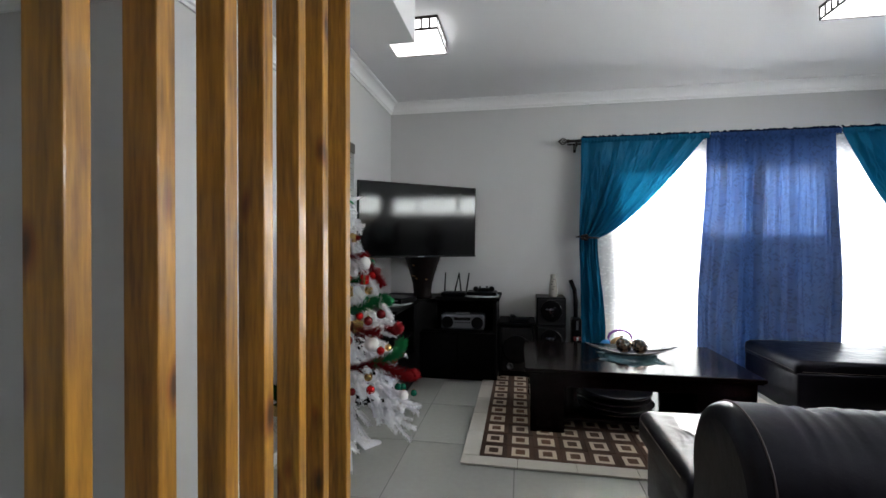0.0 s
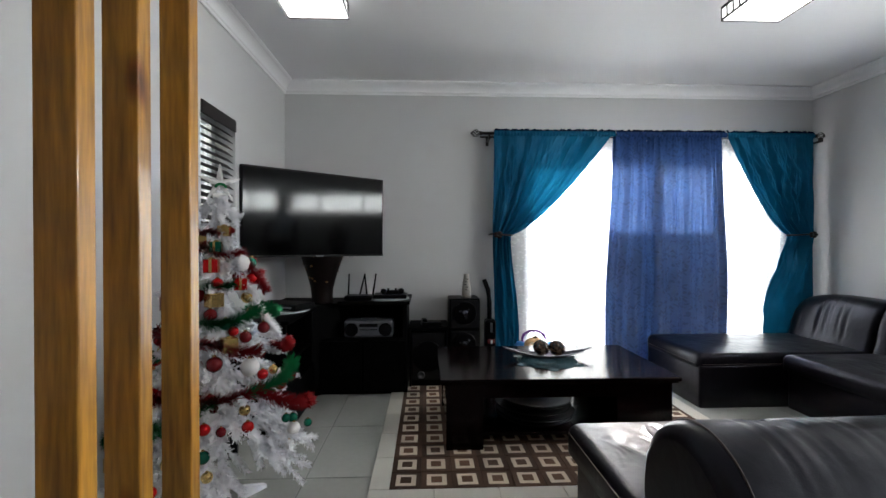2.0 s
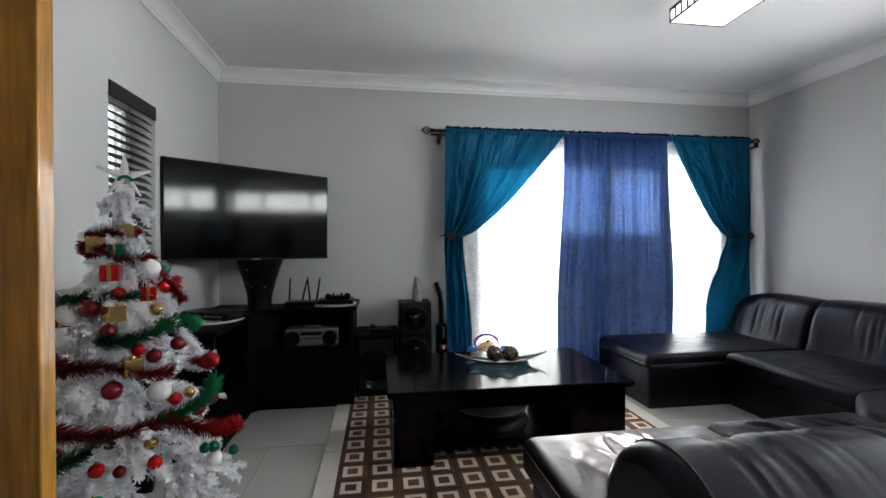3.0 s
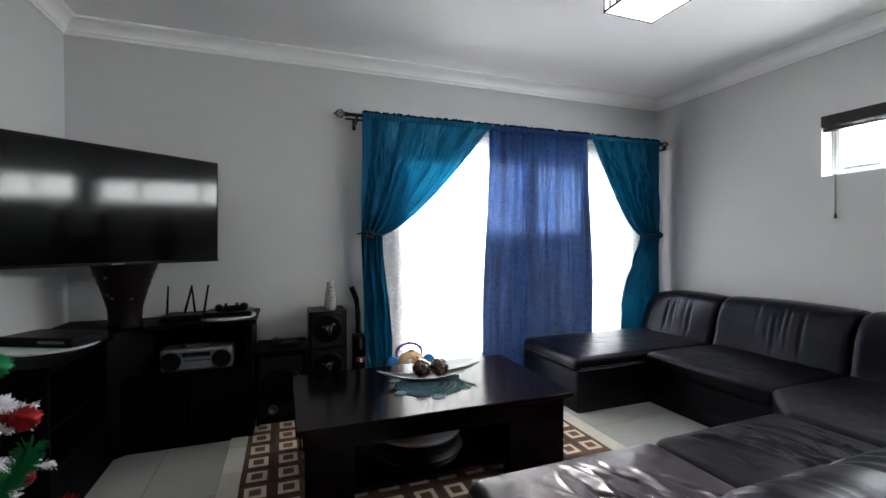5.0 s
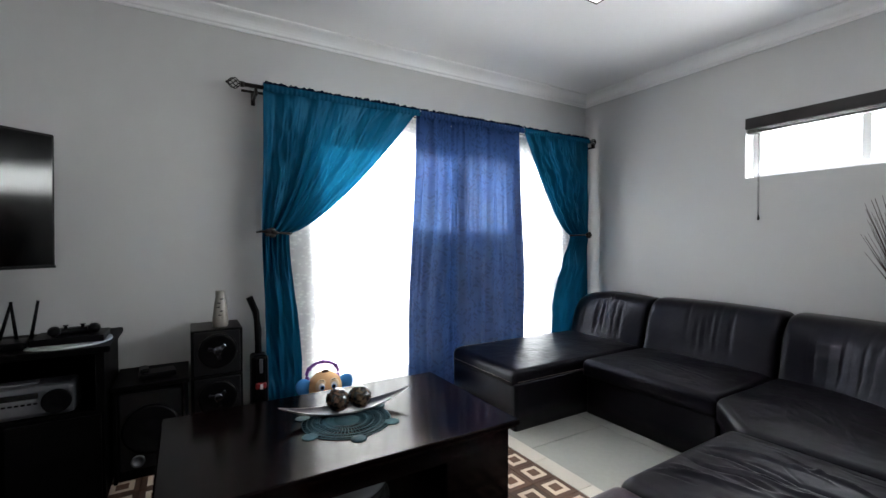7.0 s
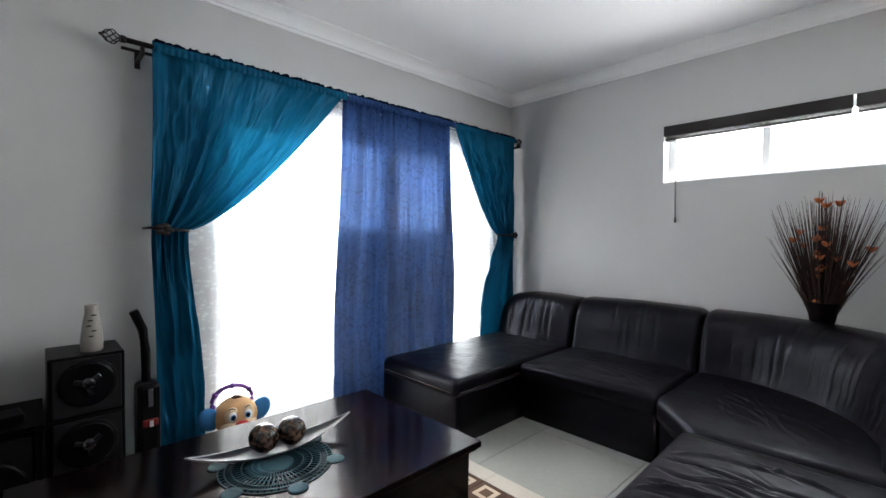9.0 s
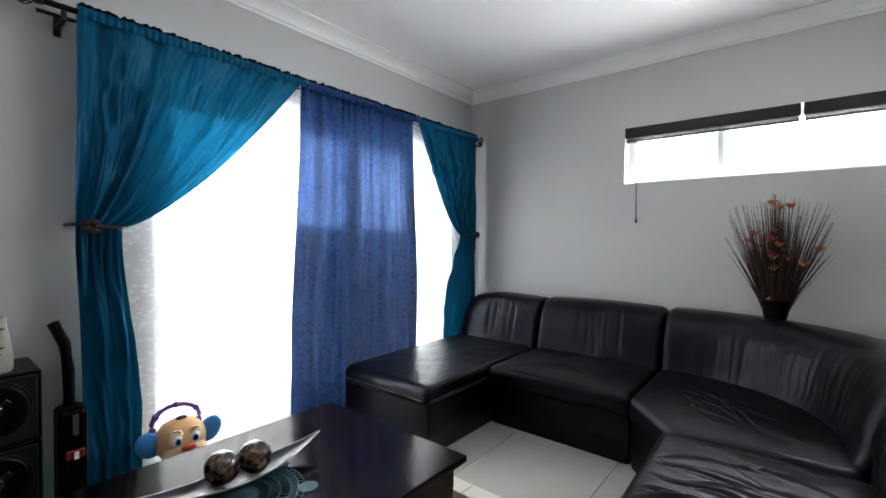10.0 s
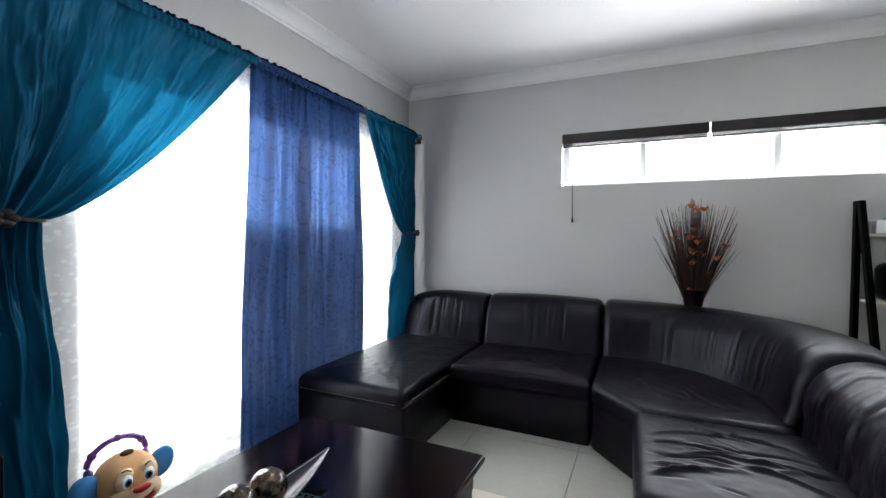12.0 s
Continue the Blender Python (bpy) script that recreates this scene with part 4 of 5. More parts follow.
def patch_mesh():
    me_bm = bmesh.new()
    hx, hy = px / 2 - 0.001, py / 2 - 0.001
    box((-hx, -hy, 0.0), (hx, hy, 0.006), 0.001, me_bm, segments=1)
    for f in me_bm.faces:
        f.material_index = 0
    for s, z0, idx in ((0.66, 0.0072, 1), (0.36, 0.0084, 2)):
        tmp = box((-hx * s, -hy * s, 0.003), (hx * s, hy * s, z0), 0.001, segments=1)
        join(me_bm, tmp, mat_index=idx)
    me = bpy.data.meshes.new("patch")
    me_bm.to_mesh(me)
    me_bm.free()
    for m in (HIDE_BROWN, HIDE_CREAM, HIDE_DARK):
        me.materials.append(m)
    return me


HIDE_DARK = mat("dark_cowhide_centre", (0.12, 0.058, 0.03), 0.75, var=0.3, scale=30, bump=0.4, bump_scale=400, random_tint=0.5)
pm = patch_mesh()
for i in range(NX):
    for j in range(NY):
        o = new("patch", pm)
        o.parent = rug
        o.location = (RX0 + BW + px * (i + 0.5), RY0 + BW + py * (j + 0.5), 0.0055)
        o.rotation_euler.z = radians(random.uniform(-1.5, 1.5) + 180 * random.randint(0, 1))


# ---- television corner ----
tv = thing("television", "large flat black television mounted across the corner", "television", (0.436, 4.415, 1.366), 38.4)
tv.rotation_euler.x = radians(1.0)
# local x runs along the screen, local -y faces the room
TW, TH_ = 1.105, 0.622
part("housing", box((-TW / 2, -0.012, -TH_ / 2), (TW / 2, 0.025, TH_ / 2), 0.006), BLACK, tv)
part("screen", box((-TW / 2 + 0.012, -0.0165, -TH_ / 2 + 0.016), (TW / 2 - 0.012, -0.0125, TH_ / 2 - 0.012), 0.001), GLOSSBLACK, tv, "dark glossy reflective screen")
part("bezel", box((-TW / 2, -0.017, -TH_ / 2), (TW / 2, -0.0125, -TH_ / 2 + 0.012), 0.001), BLACK, tv)
part("badge", box((-0.03, -0.019, -TH_ / 2 + 0.003), (0.03, -0.0172, -TH_ / 2 + 0.009), 0.0005), SILVER, tv)
part("back_cover", box((-0.3, 0.0255, -0.22), (0.3, 0.055, 0.2), 0.01), BLACK, tv)
arm = bmesh.new()
box((-0.06, 0.056, -0.06), (0.06, 0.24, 0.06), 0.004, arm)
box((-0.2, 0.241, -0.14), (0.2, 0.26, 0.14), 0.003, arm)
part("bracket", arm, IRON, tv)

EDGEGLASS = mat("frosted_edge_glass", (0.42, 0.46, 0.46), 0.3)
cab = thing("media_cabinet", "black wooden corner media cabinet with open bays", "media cabinet")
part("left_unit_top", box((0.012, 3.775, 0.660), (0.41, 4.44, 0.685), 0.004), BLACKWOOD, cab)
part("left_unit_shelf", box((0.03, 3.84, 0.40), (0.375, 4.40, 0.42), 0.003), BLACKWOOD, cab)
part("left_unit_base", box((0.012, 3.79, 0.0), (0.395, 4.44, 0.26), 0.004), BLACKWOOD, cab)
for y in (3.82, 4.415):
    part("left_unit_side", box((0.03, y, 0.262), (0.38, y + 0.02, 0.659), 0.002), BLACKWOOD, cab)
part("corner_unit", rings([[(0.012, 4.445, z), (0.37, 4.445, z), (0.55, 4.60, z), (0.55, 4.985, z), (0.012, 4.985, z)] for z in (0.0, 0.66, 0.685)], cap_start=True, cap_end=True, smooth=False), BLACKWOOD, cab)
part("right_unit_base", box((0.42, 4.50, 0.0), (1.082, 4.98, 0.425), 0.004), BLACKWOOD, cab)
for a in (0.41, 0.745):
    part("door", box((a + 0.01, 4.482, 0.03), (a + 0.325, 4.499, 0.41), 0.003), BLACKWOOD, cab)
part("right_unit_back", box((0.555, 4.955, 0.426), (1.082, 4.975, 0.684)), BLACKWOOD, cab)
part("right_unit_side", box((1.05, 4.50, 0.426), (1.082, 4.95, 0.684), 0.002), BLACKWOOD, cab)
part("right_unit_top", box((0.555, 4.48, 0.685), (1.105, 4.98, 0.712), 0.004), BLACKWOOD, cab, "dark cabinet top board")

st = thing("stereo", "silver and black portable stereo in the cabinet bay", "stereo", (0.785, 4.58, 0.426))
part("body", box((-0.19, -0.06, 0.0), (0.19, 0.10, 0.135), 0.02), SILVER, st)
for s in (-1, 1):
    part("speaker", lathe([(0.052, 0), (0.052, 0.008), (0.046, 0.011), (0.03, 0.004), (0.012, 0.009)], 24, m=T(s * 0.13, -0.061, 0.065) @ Matrix.Rotation(math.pi / 2, 4, "X")), BLACK, st, smooth=True)
part("display", box((-0.07, -0.064, 0.085), (0.07, -0.061, 0.11), 0.001), GLOSSBLACK, st, "dark display strip")
bt = bmesh.new()
for i in range(7):
    box((-0.066 + i * 0.02, -0.065, 0.060), (-0.052 + i * 0.02, -0.061, 0.068), 0.001, bt)
part("button_row", bt, BLACK, st)
part("carry_grip", box((-0.06, -0.03, 0.136), (0.06, 0.02, 0.148), 0.004), SILVER, st)

rt = thing("wifi_router", "black router with four upright aerials on the cabinet", "router", (0.70, 4.62, 0.712))
part("body", box((-0.11, -0.07, 0), (0.11, 0.08, 0.035), 0.012), BLACK, rt)
for x, lean in ((-0.095, 2), (-0.005, 13), (0.055, -6), (0.10, 8)):
    part("aerial", rod((x, 0.05, 0.02), (x + math.sin(radians(lean)) * 0.19, 0.055, 0.20), 0.0075, 8, r2=0.0055), BLACK, rt, smooth=True)
dec = thing("set_top_box", "black set-top box with a game pad on top", "set-top box", (0.945, 4.66, 0.7218))
part("body", box((-0.13, -0.10, 0), (0.13, 0.10, 0.03), 0.004), BLACK, dec)
gp = thing("game_pad", "black game controller lying on the set-top box", "game controller", (0.955, 4.65, 0.7518), 12)
part("body", box((-0.075, -0.03, 0), (0.075, 0.035, 0.03), 0.012), BLACK, gp)
for s in (-1, 1):
    part("grip", ball(0.028, T(s * 0.07, -0.03, 0.024), squash=(0.9, 1.6, 0.85)), BLACK, gp)
    part("thumb_stick", lathe([(0.008, 0), (0.006, 0.01), (0.011, 0.014), (0.009, 0.017)], 12, m=T(s * 0.03, -0.012, 0.029)), BLACK, gp, smooth=True)

for px_, py_, rx_, ry_, pz in ((0.225, 4.22, 0.19, 0.20, 0.6855), (0.93, 4.66, 0.165, 0.165, 0.7125)):
    gs = thing("glass_stand", "thin rounded glass stand with a pale bright edge", "glass stand", (px_, py_, pz))
    bm = rings([[(rx_ * math.cos(2 * math.pi * k / 40), ry_ * math.sin(2 * math.pi * k / 40), z) for k in range(40)] for z in (0, 0.009)], cap_start=True, cap_end=True, smooth=False)
    part("pane", bm, EDGEGLASS, gs)
dv = thing("disc_player", "flat silver and black disc player on the corner cabinet", "disc player", (0.235, 4.25, 0.695), -25)
part("body", box((-0.185, -0.10, 0.0), (0.185, 0.10, 0.045), 0.006), BLACK, dv)
part("front_strip", box((0.02, -0.104, 0.018), (0.15, -0.101, 0.030), 0.001), SILVER, dv)

# woven floor vases with dried stems
VASEM = mat("dark_wicker_vase", (0.0035, 0.0012, 0.001), 0.5, var=0.5, scale=60, bump=0.4, bump_scale=130, spec=0.12)
VASEG = mat("gold_vase_inlay", (0.12, 0.06, 0.015), 0.4, metal=0.6, var=0.4, scale=60)
STEM = mat("dry_brown_stems", (0.040, 0.018, 0.013), 0.85, var=0.35, scale=40)
PETAL = mat("dried_orange_flowers", (0.50, 0.13, 0.04), 0.6, var=0.3, scale=60)
v2 = thing("flared_vase", "tall dark flared vase with gold inlay on the cabinet", "vase", (0.41, 4.62, 0.686))
part("body", lathe([(0.085, 0), (0.088, 0.012), (0.080, 0.05), (0.086, 0.12), (0.115, 0.23), (0.158, 0.36), (0.175, 0.42), (0.165, 0.42), (0.095, 0.2), (0.03, 0.05)], 28), VASEM, v2, smooth=True)
inl = bmesh.new()
rnd = random.Random(12)
for k in range(26):
    a, zz = rnd.uniform(0, 6.28), rnd.uniform(0.17, 0.38)
    r = 0.091 + (zz - 0.15) * 0.33
    ball(0.011, T(r * math.cos(a), r * math.sin(a), zz) @ Matrix.Rotation(a, 4, "Z"), inl, (0.35, 1.2, 0.9), 1)
part("inlay", inl, VASEG, v2, "gold inlay chips", kind="stuff")

v1 = thing("stem_vase", "dark brown vase of dried stems and orange flowers", "vase of dried stems", (4.555, 2.67, 0.738))
part("vase", lathe([(0.052, 0), (0.056, 0.01), (0.064, 0.06), (0.073, 0.105), (0.075, 0.112), (0.068, 0.112), (0.05, 0.08), (0.03, 0.03)], 28), VASEM, v1, "dark brown tapered vase", smooth=True)
stems, petals = bmesh.new(), bmesh.new()
rnd = random.Random(3)
for k in range(520):
    a = rnd.uniform(0, 2 * math.pi)
    lean = rnd.uniform(0.0, 1.0) ** 1.15
    hgt = rnd.uniform(0.30, 0.69) * (1 - 0.12 * lean)
    r1 = 0.200 * lean
    dx, dy = math.cos(a) * 0.36, math.sin(a)
    base_r = 0.01 + 0.052 * lean
    pts = []
    for i in range(5):
        t = i / 4
        pts.append((dx * (base_r + r1 * t ** 1.15), dy * (base_r + r1 * t ** 1.15), 0.05 + hgt * t))
    pts = [(min(p[0], 0.145), p[1], p[2]) for p in pts]
    thick = 0.0030 if k % 4 == 0 else 0.0016
    tube(pts, lambda t, th=thick: th * (1 - 0.75 * t) + 0.0003, 4, stems)
    if k % 22 == 0 and lean < 0.8:
        top = Vector(pts[-1]) - Vector((0, 0, (rnd.choice((0.02, 0.18, 0.26)) if lean < 0.4 else 0.015)))
        for j in range(3):
            b = j * 2.1 + rnd.uniform(0, 1)
            ball(0.019, Matrix.Translation(top + Vector((0.011 * math.cos(b), 0.011 * math.sin(b), 0.006))) @ Matrix.Rotation(b, 4, "Z") @ Matrix.Rotation(0.7, 4, "Y"), petals, (0.3, 1, 1.2), 1)
part("dried_stem", stems, STEM, v1, "thin dry brown stems", kind="stuff")
part("dried_flower", petals, PETAL, v1, "small orange dried flowers", kind="stuff")

# subwoofer, speakers and things beside them
rk = thing("speaker_rack", "low black rack over the subwoofer", "rack", (1.255, 4.77, 0))
part("board", box((-0.165, -0.17, 0.465), (0.155, 0.2, 0.485), 0.003), BLACKWOOD, rk)
for x in (-0.16, 0.135):
    part("upright", box((x, -0.15, 0), (x + 0.015, 0.19, 0.464), 0.002), BLACKWOOD, rk)
swf = thing("subwoofer", "black subwoofer box with silver front and round black cone", "subwoofer", (1.25, 4.78, 0))
part("cabinet", box((-0.138, -0.13, 0.0), (0.13, 0.18, 0.445), 0.006), BLACK, swf)
part("front_plate", box((-0.134, -0.142, 0.06), (0.126, -0.131, 0.435), 0.004), PLATE, swf, "silver front plate")
Rx = Matrix.Rotation(math.pi / 2, 4, "X")
CHROME = mat("dark_chrome_plastic", (0.07, 0.07, 0.08), 0.15, metal=0.9, var=0.05)
part("cone", lathe([(0.122, 0), (0.122, 0.012), (0.108, 0.016), (0.06, 0.004), (0.035, 0.008), (0.01, 0.013)], 36, m=T(-0.004, -0.142, 0.25) @ Rx), BLACK, swf, smooth=True)
part("port", lathe([(0.03, 0), (0.03, 0.006), (0.02, 0.006), (0.02, 0.001)], 20, m=T(-0.06, -0.142, 0.10) @ Rx), SILVER, swf, smooth=True)
ph = thing("desk_phone", "small black telephone base on the rack", "telephone", (1.27, 4.72, 0.485), 8)
part("base", box((-0.08, -0.05, 0), (0.08, 0.06, 0.03), 0.006), BLACK, ph)
part("handset", box((-0.075, -0.04, 0.031), (-0.035, 0.05, 0.055), 0.008), BLACK, ph)
for z0 in (0.20, 0.452):
    sp = thing("loudspeaker", "black loudspeaker with silver face and black cone", "loudspeaker", (1.545, 4.83, z0), group="stacked loudspeakers")
    part("cabinet", box((-0.125, -0.13, 0), (0.125, 0.14, 0.25), 0.005), BLACK, sp)
    part("front_plate", box((-0.112, -0.139, 0.008), (0.112, -0.131, 0.24), 0.004), PLATE, sp, "silver front plate")
    part("cone", lathe([(0.092, 0), (0.092, 0.010), (0.080, 0.014), (0.03, 0.002), (0.014, 0.010), (0.004, 0.013)], 30, m=T(0, -0.139, 0.135) @ Rx), BLACK, sp, smooth=True)
    part("dust_cap", ball(0.026, T(0, -0.150, 0.135), squash=(1, 0.5, 1), sub=3), CHROME, sp, "shiny dust cap", smooth=True)
    for k in range(3):
        a = math.pi * (0.28 + 0.66 * k)
        part("cap_arm", box((-0.011, -0.156, 0.0), (0.011, -0.149, 0.050), 0.003, m=T(0, 0, 0.135) @ Matrix.Rotation(a, 4, "Y")), CHROME, sp)
    part("trim", tube([(0.097 * math.cos(a), -0.141, 0.135 + 0.097 * math.sin(a)) for a in [2 * math.pi * k / 32 for k in range(32)]], 0.0025, 5, closed=True), PLATE, sp)
stn = thing("speaker_stand", "black box stand under the loudspeakers", "stand", (1.545, 4.80, 0))
part("body", box((-0.12, -0.12, 0), (0.12, 0.14, 0.20), 0.005), BLACKWOOD, stn)
cv = thing("bud_vase", "slender cream ceramic vase with faint painted twigs", "vase", (1.565, 4.77, 0.702))
part("body", lathe([(0.032, 0), (0.039, 0.008), (0.040, 0.05), (0.032, 0.12), (0.023, 0.17), (0.024, 0.20), (0.020, 0.20), (0.018, 0.15)], 24), CERAMIC, cv, smooth=True)
tw = bmesh.new()
for k in range(5):
    ball(0.007, T(-0.005 + 0.010 * math.sin(k * 2), -0.041 + 0.0018 * k, 0.07 + 0.022 * k), tw, (1.6, 0.3, 0.5), 1)
part("twig_pattern", tw, IRON, cv, "small dark painted twigs")
vc = thing("hand_vacuum", "black upright hand vacuum with red collar by the curtain", "vacuum cleaner", (1.765, 4.79, 0))
part("body", box((-0.045, -0.06, 0.0), (0.045, 0.06, 0.52), 0.02), BLACK, vc)
part("handle", tube([(0.0, 0.02, 0.50), (0.0, 0.03, 0.66), (-0.01, 0.035, 0.76), (-0.045, 0.03, 0.85)], 0.02, 8), BLACK, vc, smooth=True)
part("switch", box((-0.006, -0.068, 0.42), (0.012, -0.061, 0.50), 0.002), SILVER, vc)
REDP = mat("red_plastic", (0.16, 0.006, 0.006), 0.3)
part("red_collar", box((-0.030, -0.064, 0.325), (0.034, 0.0, 0.365), 0.01), REDP, vc, "red plastic collar")
part("label", box((-0.003, -0.070, 0.328), (0.012, -0.0665, 0.356), 0.001), FRAME, vc, "small white label")

# ---- ladder shelf by the grey wall ----
lad = thing("ladder_shelf", "part-filled dark brown wooden ladder shelf against the wall", "ladder shelf")
LY0, LY1 = 1.20, 1.785
for y in (LY0, LY1 - 0.03):
    bm = rings([[(4.755 - 0.045, y, 0), (4.755, y, 0), (4.755, y + 0.03, 0), (4.755 - 0.045, y + 0.03, 0)], [(4.755 - 0.045, y, 1.44), (4.755, y, 1.44), (4.755, y + 0.03, 1.44), (4.755 - 0.045, y + 0.03, 1.44)]], cap_start=True, cap_end=True, smooth=False)
    part("back_rail", bm, BLACKWOOD, lad)
    bm = rings([[(4.27, y, 0), (4.32, y, 0), (4.32, y + 0.03, 0), (4.27, y + 0.03, 0)], [(4.665, y, 1.44), (4.709, y, 1.44), (4.709, y + 0.03, 1.44), (4.665, y + 0.03, 1.44)]], cap_start=True, cap_end=True, smooth=False)
    part("front_rail", bm, BLACKWOOD, lad)
for z, x0 in ((1.215, 4.61), (0.815, 4.50), (0.42, 4.39)):
    part("board", box((x0, LY0 + 0.031, z), (4.75, LY1 - 0.031, z + 0.018), 0.002), HIDE_EDGE, lad, "pale shelf board")
BLUEP = mat("printed_blue_card", (0.05, 0.30, 0.48), 0.4, var=0.15, scale=30)
bx = thing("storage_box", "small pale blue printed box on the ladder shelf", "box", (4.68, 1.55, 1.233))
part("carton", box((-0.055, -0.17, 0), (0.055, 0.10, 0.10), 0.003), BLUEP, bx)
part("print_panel", box((-0.0575, -0.12, 0.02), (-0.0555, 0.04, 0.08), 0.0005), FRAME, bx, "white printed panel")
part("white_end", box((-0.05, 0.101, 0.003), (0.05, 0.165, 0.085), 0.003), FRAME, bx, "white end of the box")
bg = thing("black_bag", "black padded bag with an upright bottle neck on the ladder shelf", "bag", (4.62, 1.50, 0.833))
part("body", box((-0.10, -0.20, 0), (0.10, 0.20, 0.23), 0.05, segments=4), BLACK, bg, smooth=True)
part("neck", lathe([(0.02, 0.21), (0.02, 0.29), (0.024, 0.295), (0.024, 0.32)], 14, m=T(0, 0.10, 0)), BLACK, bg, smooth=True)

# ---- toy by the window ----
TAN = mat("tan_plush", (0.62, 0.36, 0.17), 0.85, var=0.08, scale=40, bump=0.3, bump_scale=300)
CREAMP = mat("cream_plush", (0.75, 0.58, 0.38), 0.85, var=0.06, bump=0.3, bump_scale=300)
EARB = mat("blue_plush", (0.03, 0.20, 0.50), 0.8, var=0.1, bump=0.3, bump_scale=300)
PURPLE = mat("purple_plastic", (0.17, 0.05, 0.30), 0.35)
REDN = mat("bright_red_plastic", (0.45, 0.02, 0.015), 0.3)
GREENP = mat("green_plastic", (0.03, 0.30, 0.12), 0.4)
toy = thing("plush_dog_toy", "tan plush dog toy with blue ears and purple handle", "toy", (2.13, 4.71, 0.0), -4)
part("body", lathe([(0.09, 0), (0.11, 0.03), (0.10, 0.13), (0.06, 0.20), (0.03, 0.22)], 24), GREENP, toy, "green toy body", smooth=True)
head = part("head", ball(0.098, T(0, 0, 0.285), squash=(1.05, 0.95, 0.98), sub=3), TAN, toy, "tan plush head", smooth=True)
part("muzzle", ball(0.070, T(0.0, -0.062, 0.245), squash=(1.3, 0.72, 0.72), sub=3), CREAMP, head, "cream muzzle", smooth=True)
for s in (-1, 1):
    part("eye_patch", ball(0.036, T(s * 0.036, -0.071, 0.312), squash=(1, 0.45, 1.2)), CREAMP, head, "cream patch round the eye", smooth=True)
    part("eye", ball(0.022, T(s * 0.036, -0.085, 0.310), squash=(0.9, 0.4, 1.15)), FRAME, head, "white eye", smooth=True)
    part("iris", ball(0.0150, T(s * 0.034, -0.0905, 0.308), squash=(0.9, 0.35, 1.1)), EARB, head, "blue iris", smooth=True)
    part("pupil", ball(0.0095, T(s * 0.034, -0.0945, 0.308), squash=(0.9, 0.3, 1.1)), BLACK, head, "dark pupil", smooth=True)
    part("eyebrow", tube([(s * 0.022, -0.088, 0.345), (s * 0.036, -0.083, 0.352), (s * 0.050, -0.076, 0.347)], 0.0022, 5), IRON, head, "thin dark eyebrow", smooth=True)
    part("ear", ball(0.054, T(s * 0.122, 0.0, 0.292) @ Matrix.Rotation(s * 0.5, 4, "Y"), squash=(0.9, 0.42, 1.1), sub=3), EARB, toy, "blue plush ear", smooth=True)
part("nose", ball(0.023, T(0.0, -0.114, 0.282), squash=(1.35, 0.7, 0.62)), REDN, head, "glossy red nose", smooth=True)
part("mouth", ball(0.030, T(0.014, -0.104, 0.232) @ Matrix.Rotation(-0.25, 4, "Y"), squash=(1.25, 0.42, 0.55), sub=3), REDN, head, "open red smile", smooth=True)
part("smile_line", tube([(-0.052, -0.094, 0.256), (-0.026, -0.114, 0.238), (0.0, -0.118, 0.238), (0.026, -0.116, 0.244), (0.056, -0.094, 0.262)], 0.0022, 6), IRON, head, "thin smile line", smooth=True)
part("top_tuft", ball(0.018, T(0.0, -0.01, 0.382), squash=(1.3, 0.8, 0.6)), HIDE_DARK, head, "small brown tuft on the head", smooth=True)
ring = []
for k in range(29):
    a = math.pi * (-0.25 + 1.5 * k / 28)
    ring.append((-0.005 + 0.096 * math.cos(a), 0.045, 0.352 + 0.074 * math.sin(a)))
hb = tube(ring, 0.0105, 8)
for k in (3, 8, 14, 20, 25):
    ball(0.0150, Matrix.Translation(ring[k]), hb)
part("ring_handle", hb, PURPLE, toy, "purple knobbly ring handle", smooth=True)

# ---- christmas tree ----
SNOW = mat("white_metal_stand", (0.80, 0.80, 0.84), 0.55, var=0.06)
NEEDLE = cloth("white_pvc_needles", (0.97, 0.97, 0.99), 0.5, 0.0, 0.4, 0.04)
TREE_X, TREE_Y = 0.346, 3.06
tree = thing("christmas_tree", "white artificial christmas tree on a folding metal stand", "christmas tree", (TREE_X, TREE_Y, 0))
part("trunk", rod((0, 0, 0.02), (0, 0, 1.37), 0.014, 10), SNOW, tree, smooth=True)
rnd = random.Random(21)
stand = bmesh.new()
for k in range(3):
    a = radians(54 + 120 * k)
    d = Vector((math.cos(a), math.sin(a), 0))
    side = Vector((-d.y, d.x, 0)) * 0.014
    top_, foot = Vector((0, 0, 0.17)), d * 0.21
    rings([[top_ + side, top_ - side, top_ - side + Vector((0, 0, -0.05)), top_ + side + Vector((0, 0, -0.05))],
           [d * 0.10 + side + Vector((0, 0, 0.055)), d * 0.10 - side + Vector((0, 0, 0.055)), d * 0.10 - side, d * 0.10 + side],
           [foot + side + Vector((0, 0, 0.015)), foot - side + Vector((0, 0, 0.015)), foot - side, foot + side]], cap_start=True, cap_end=True, bm=stand, smooth=False)
part("stand", stand, SNOW, tree, "white folding metal feet")


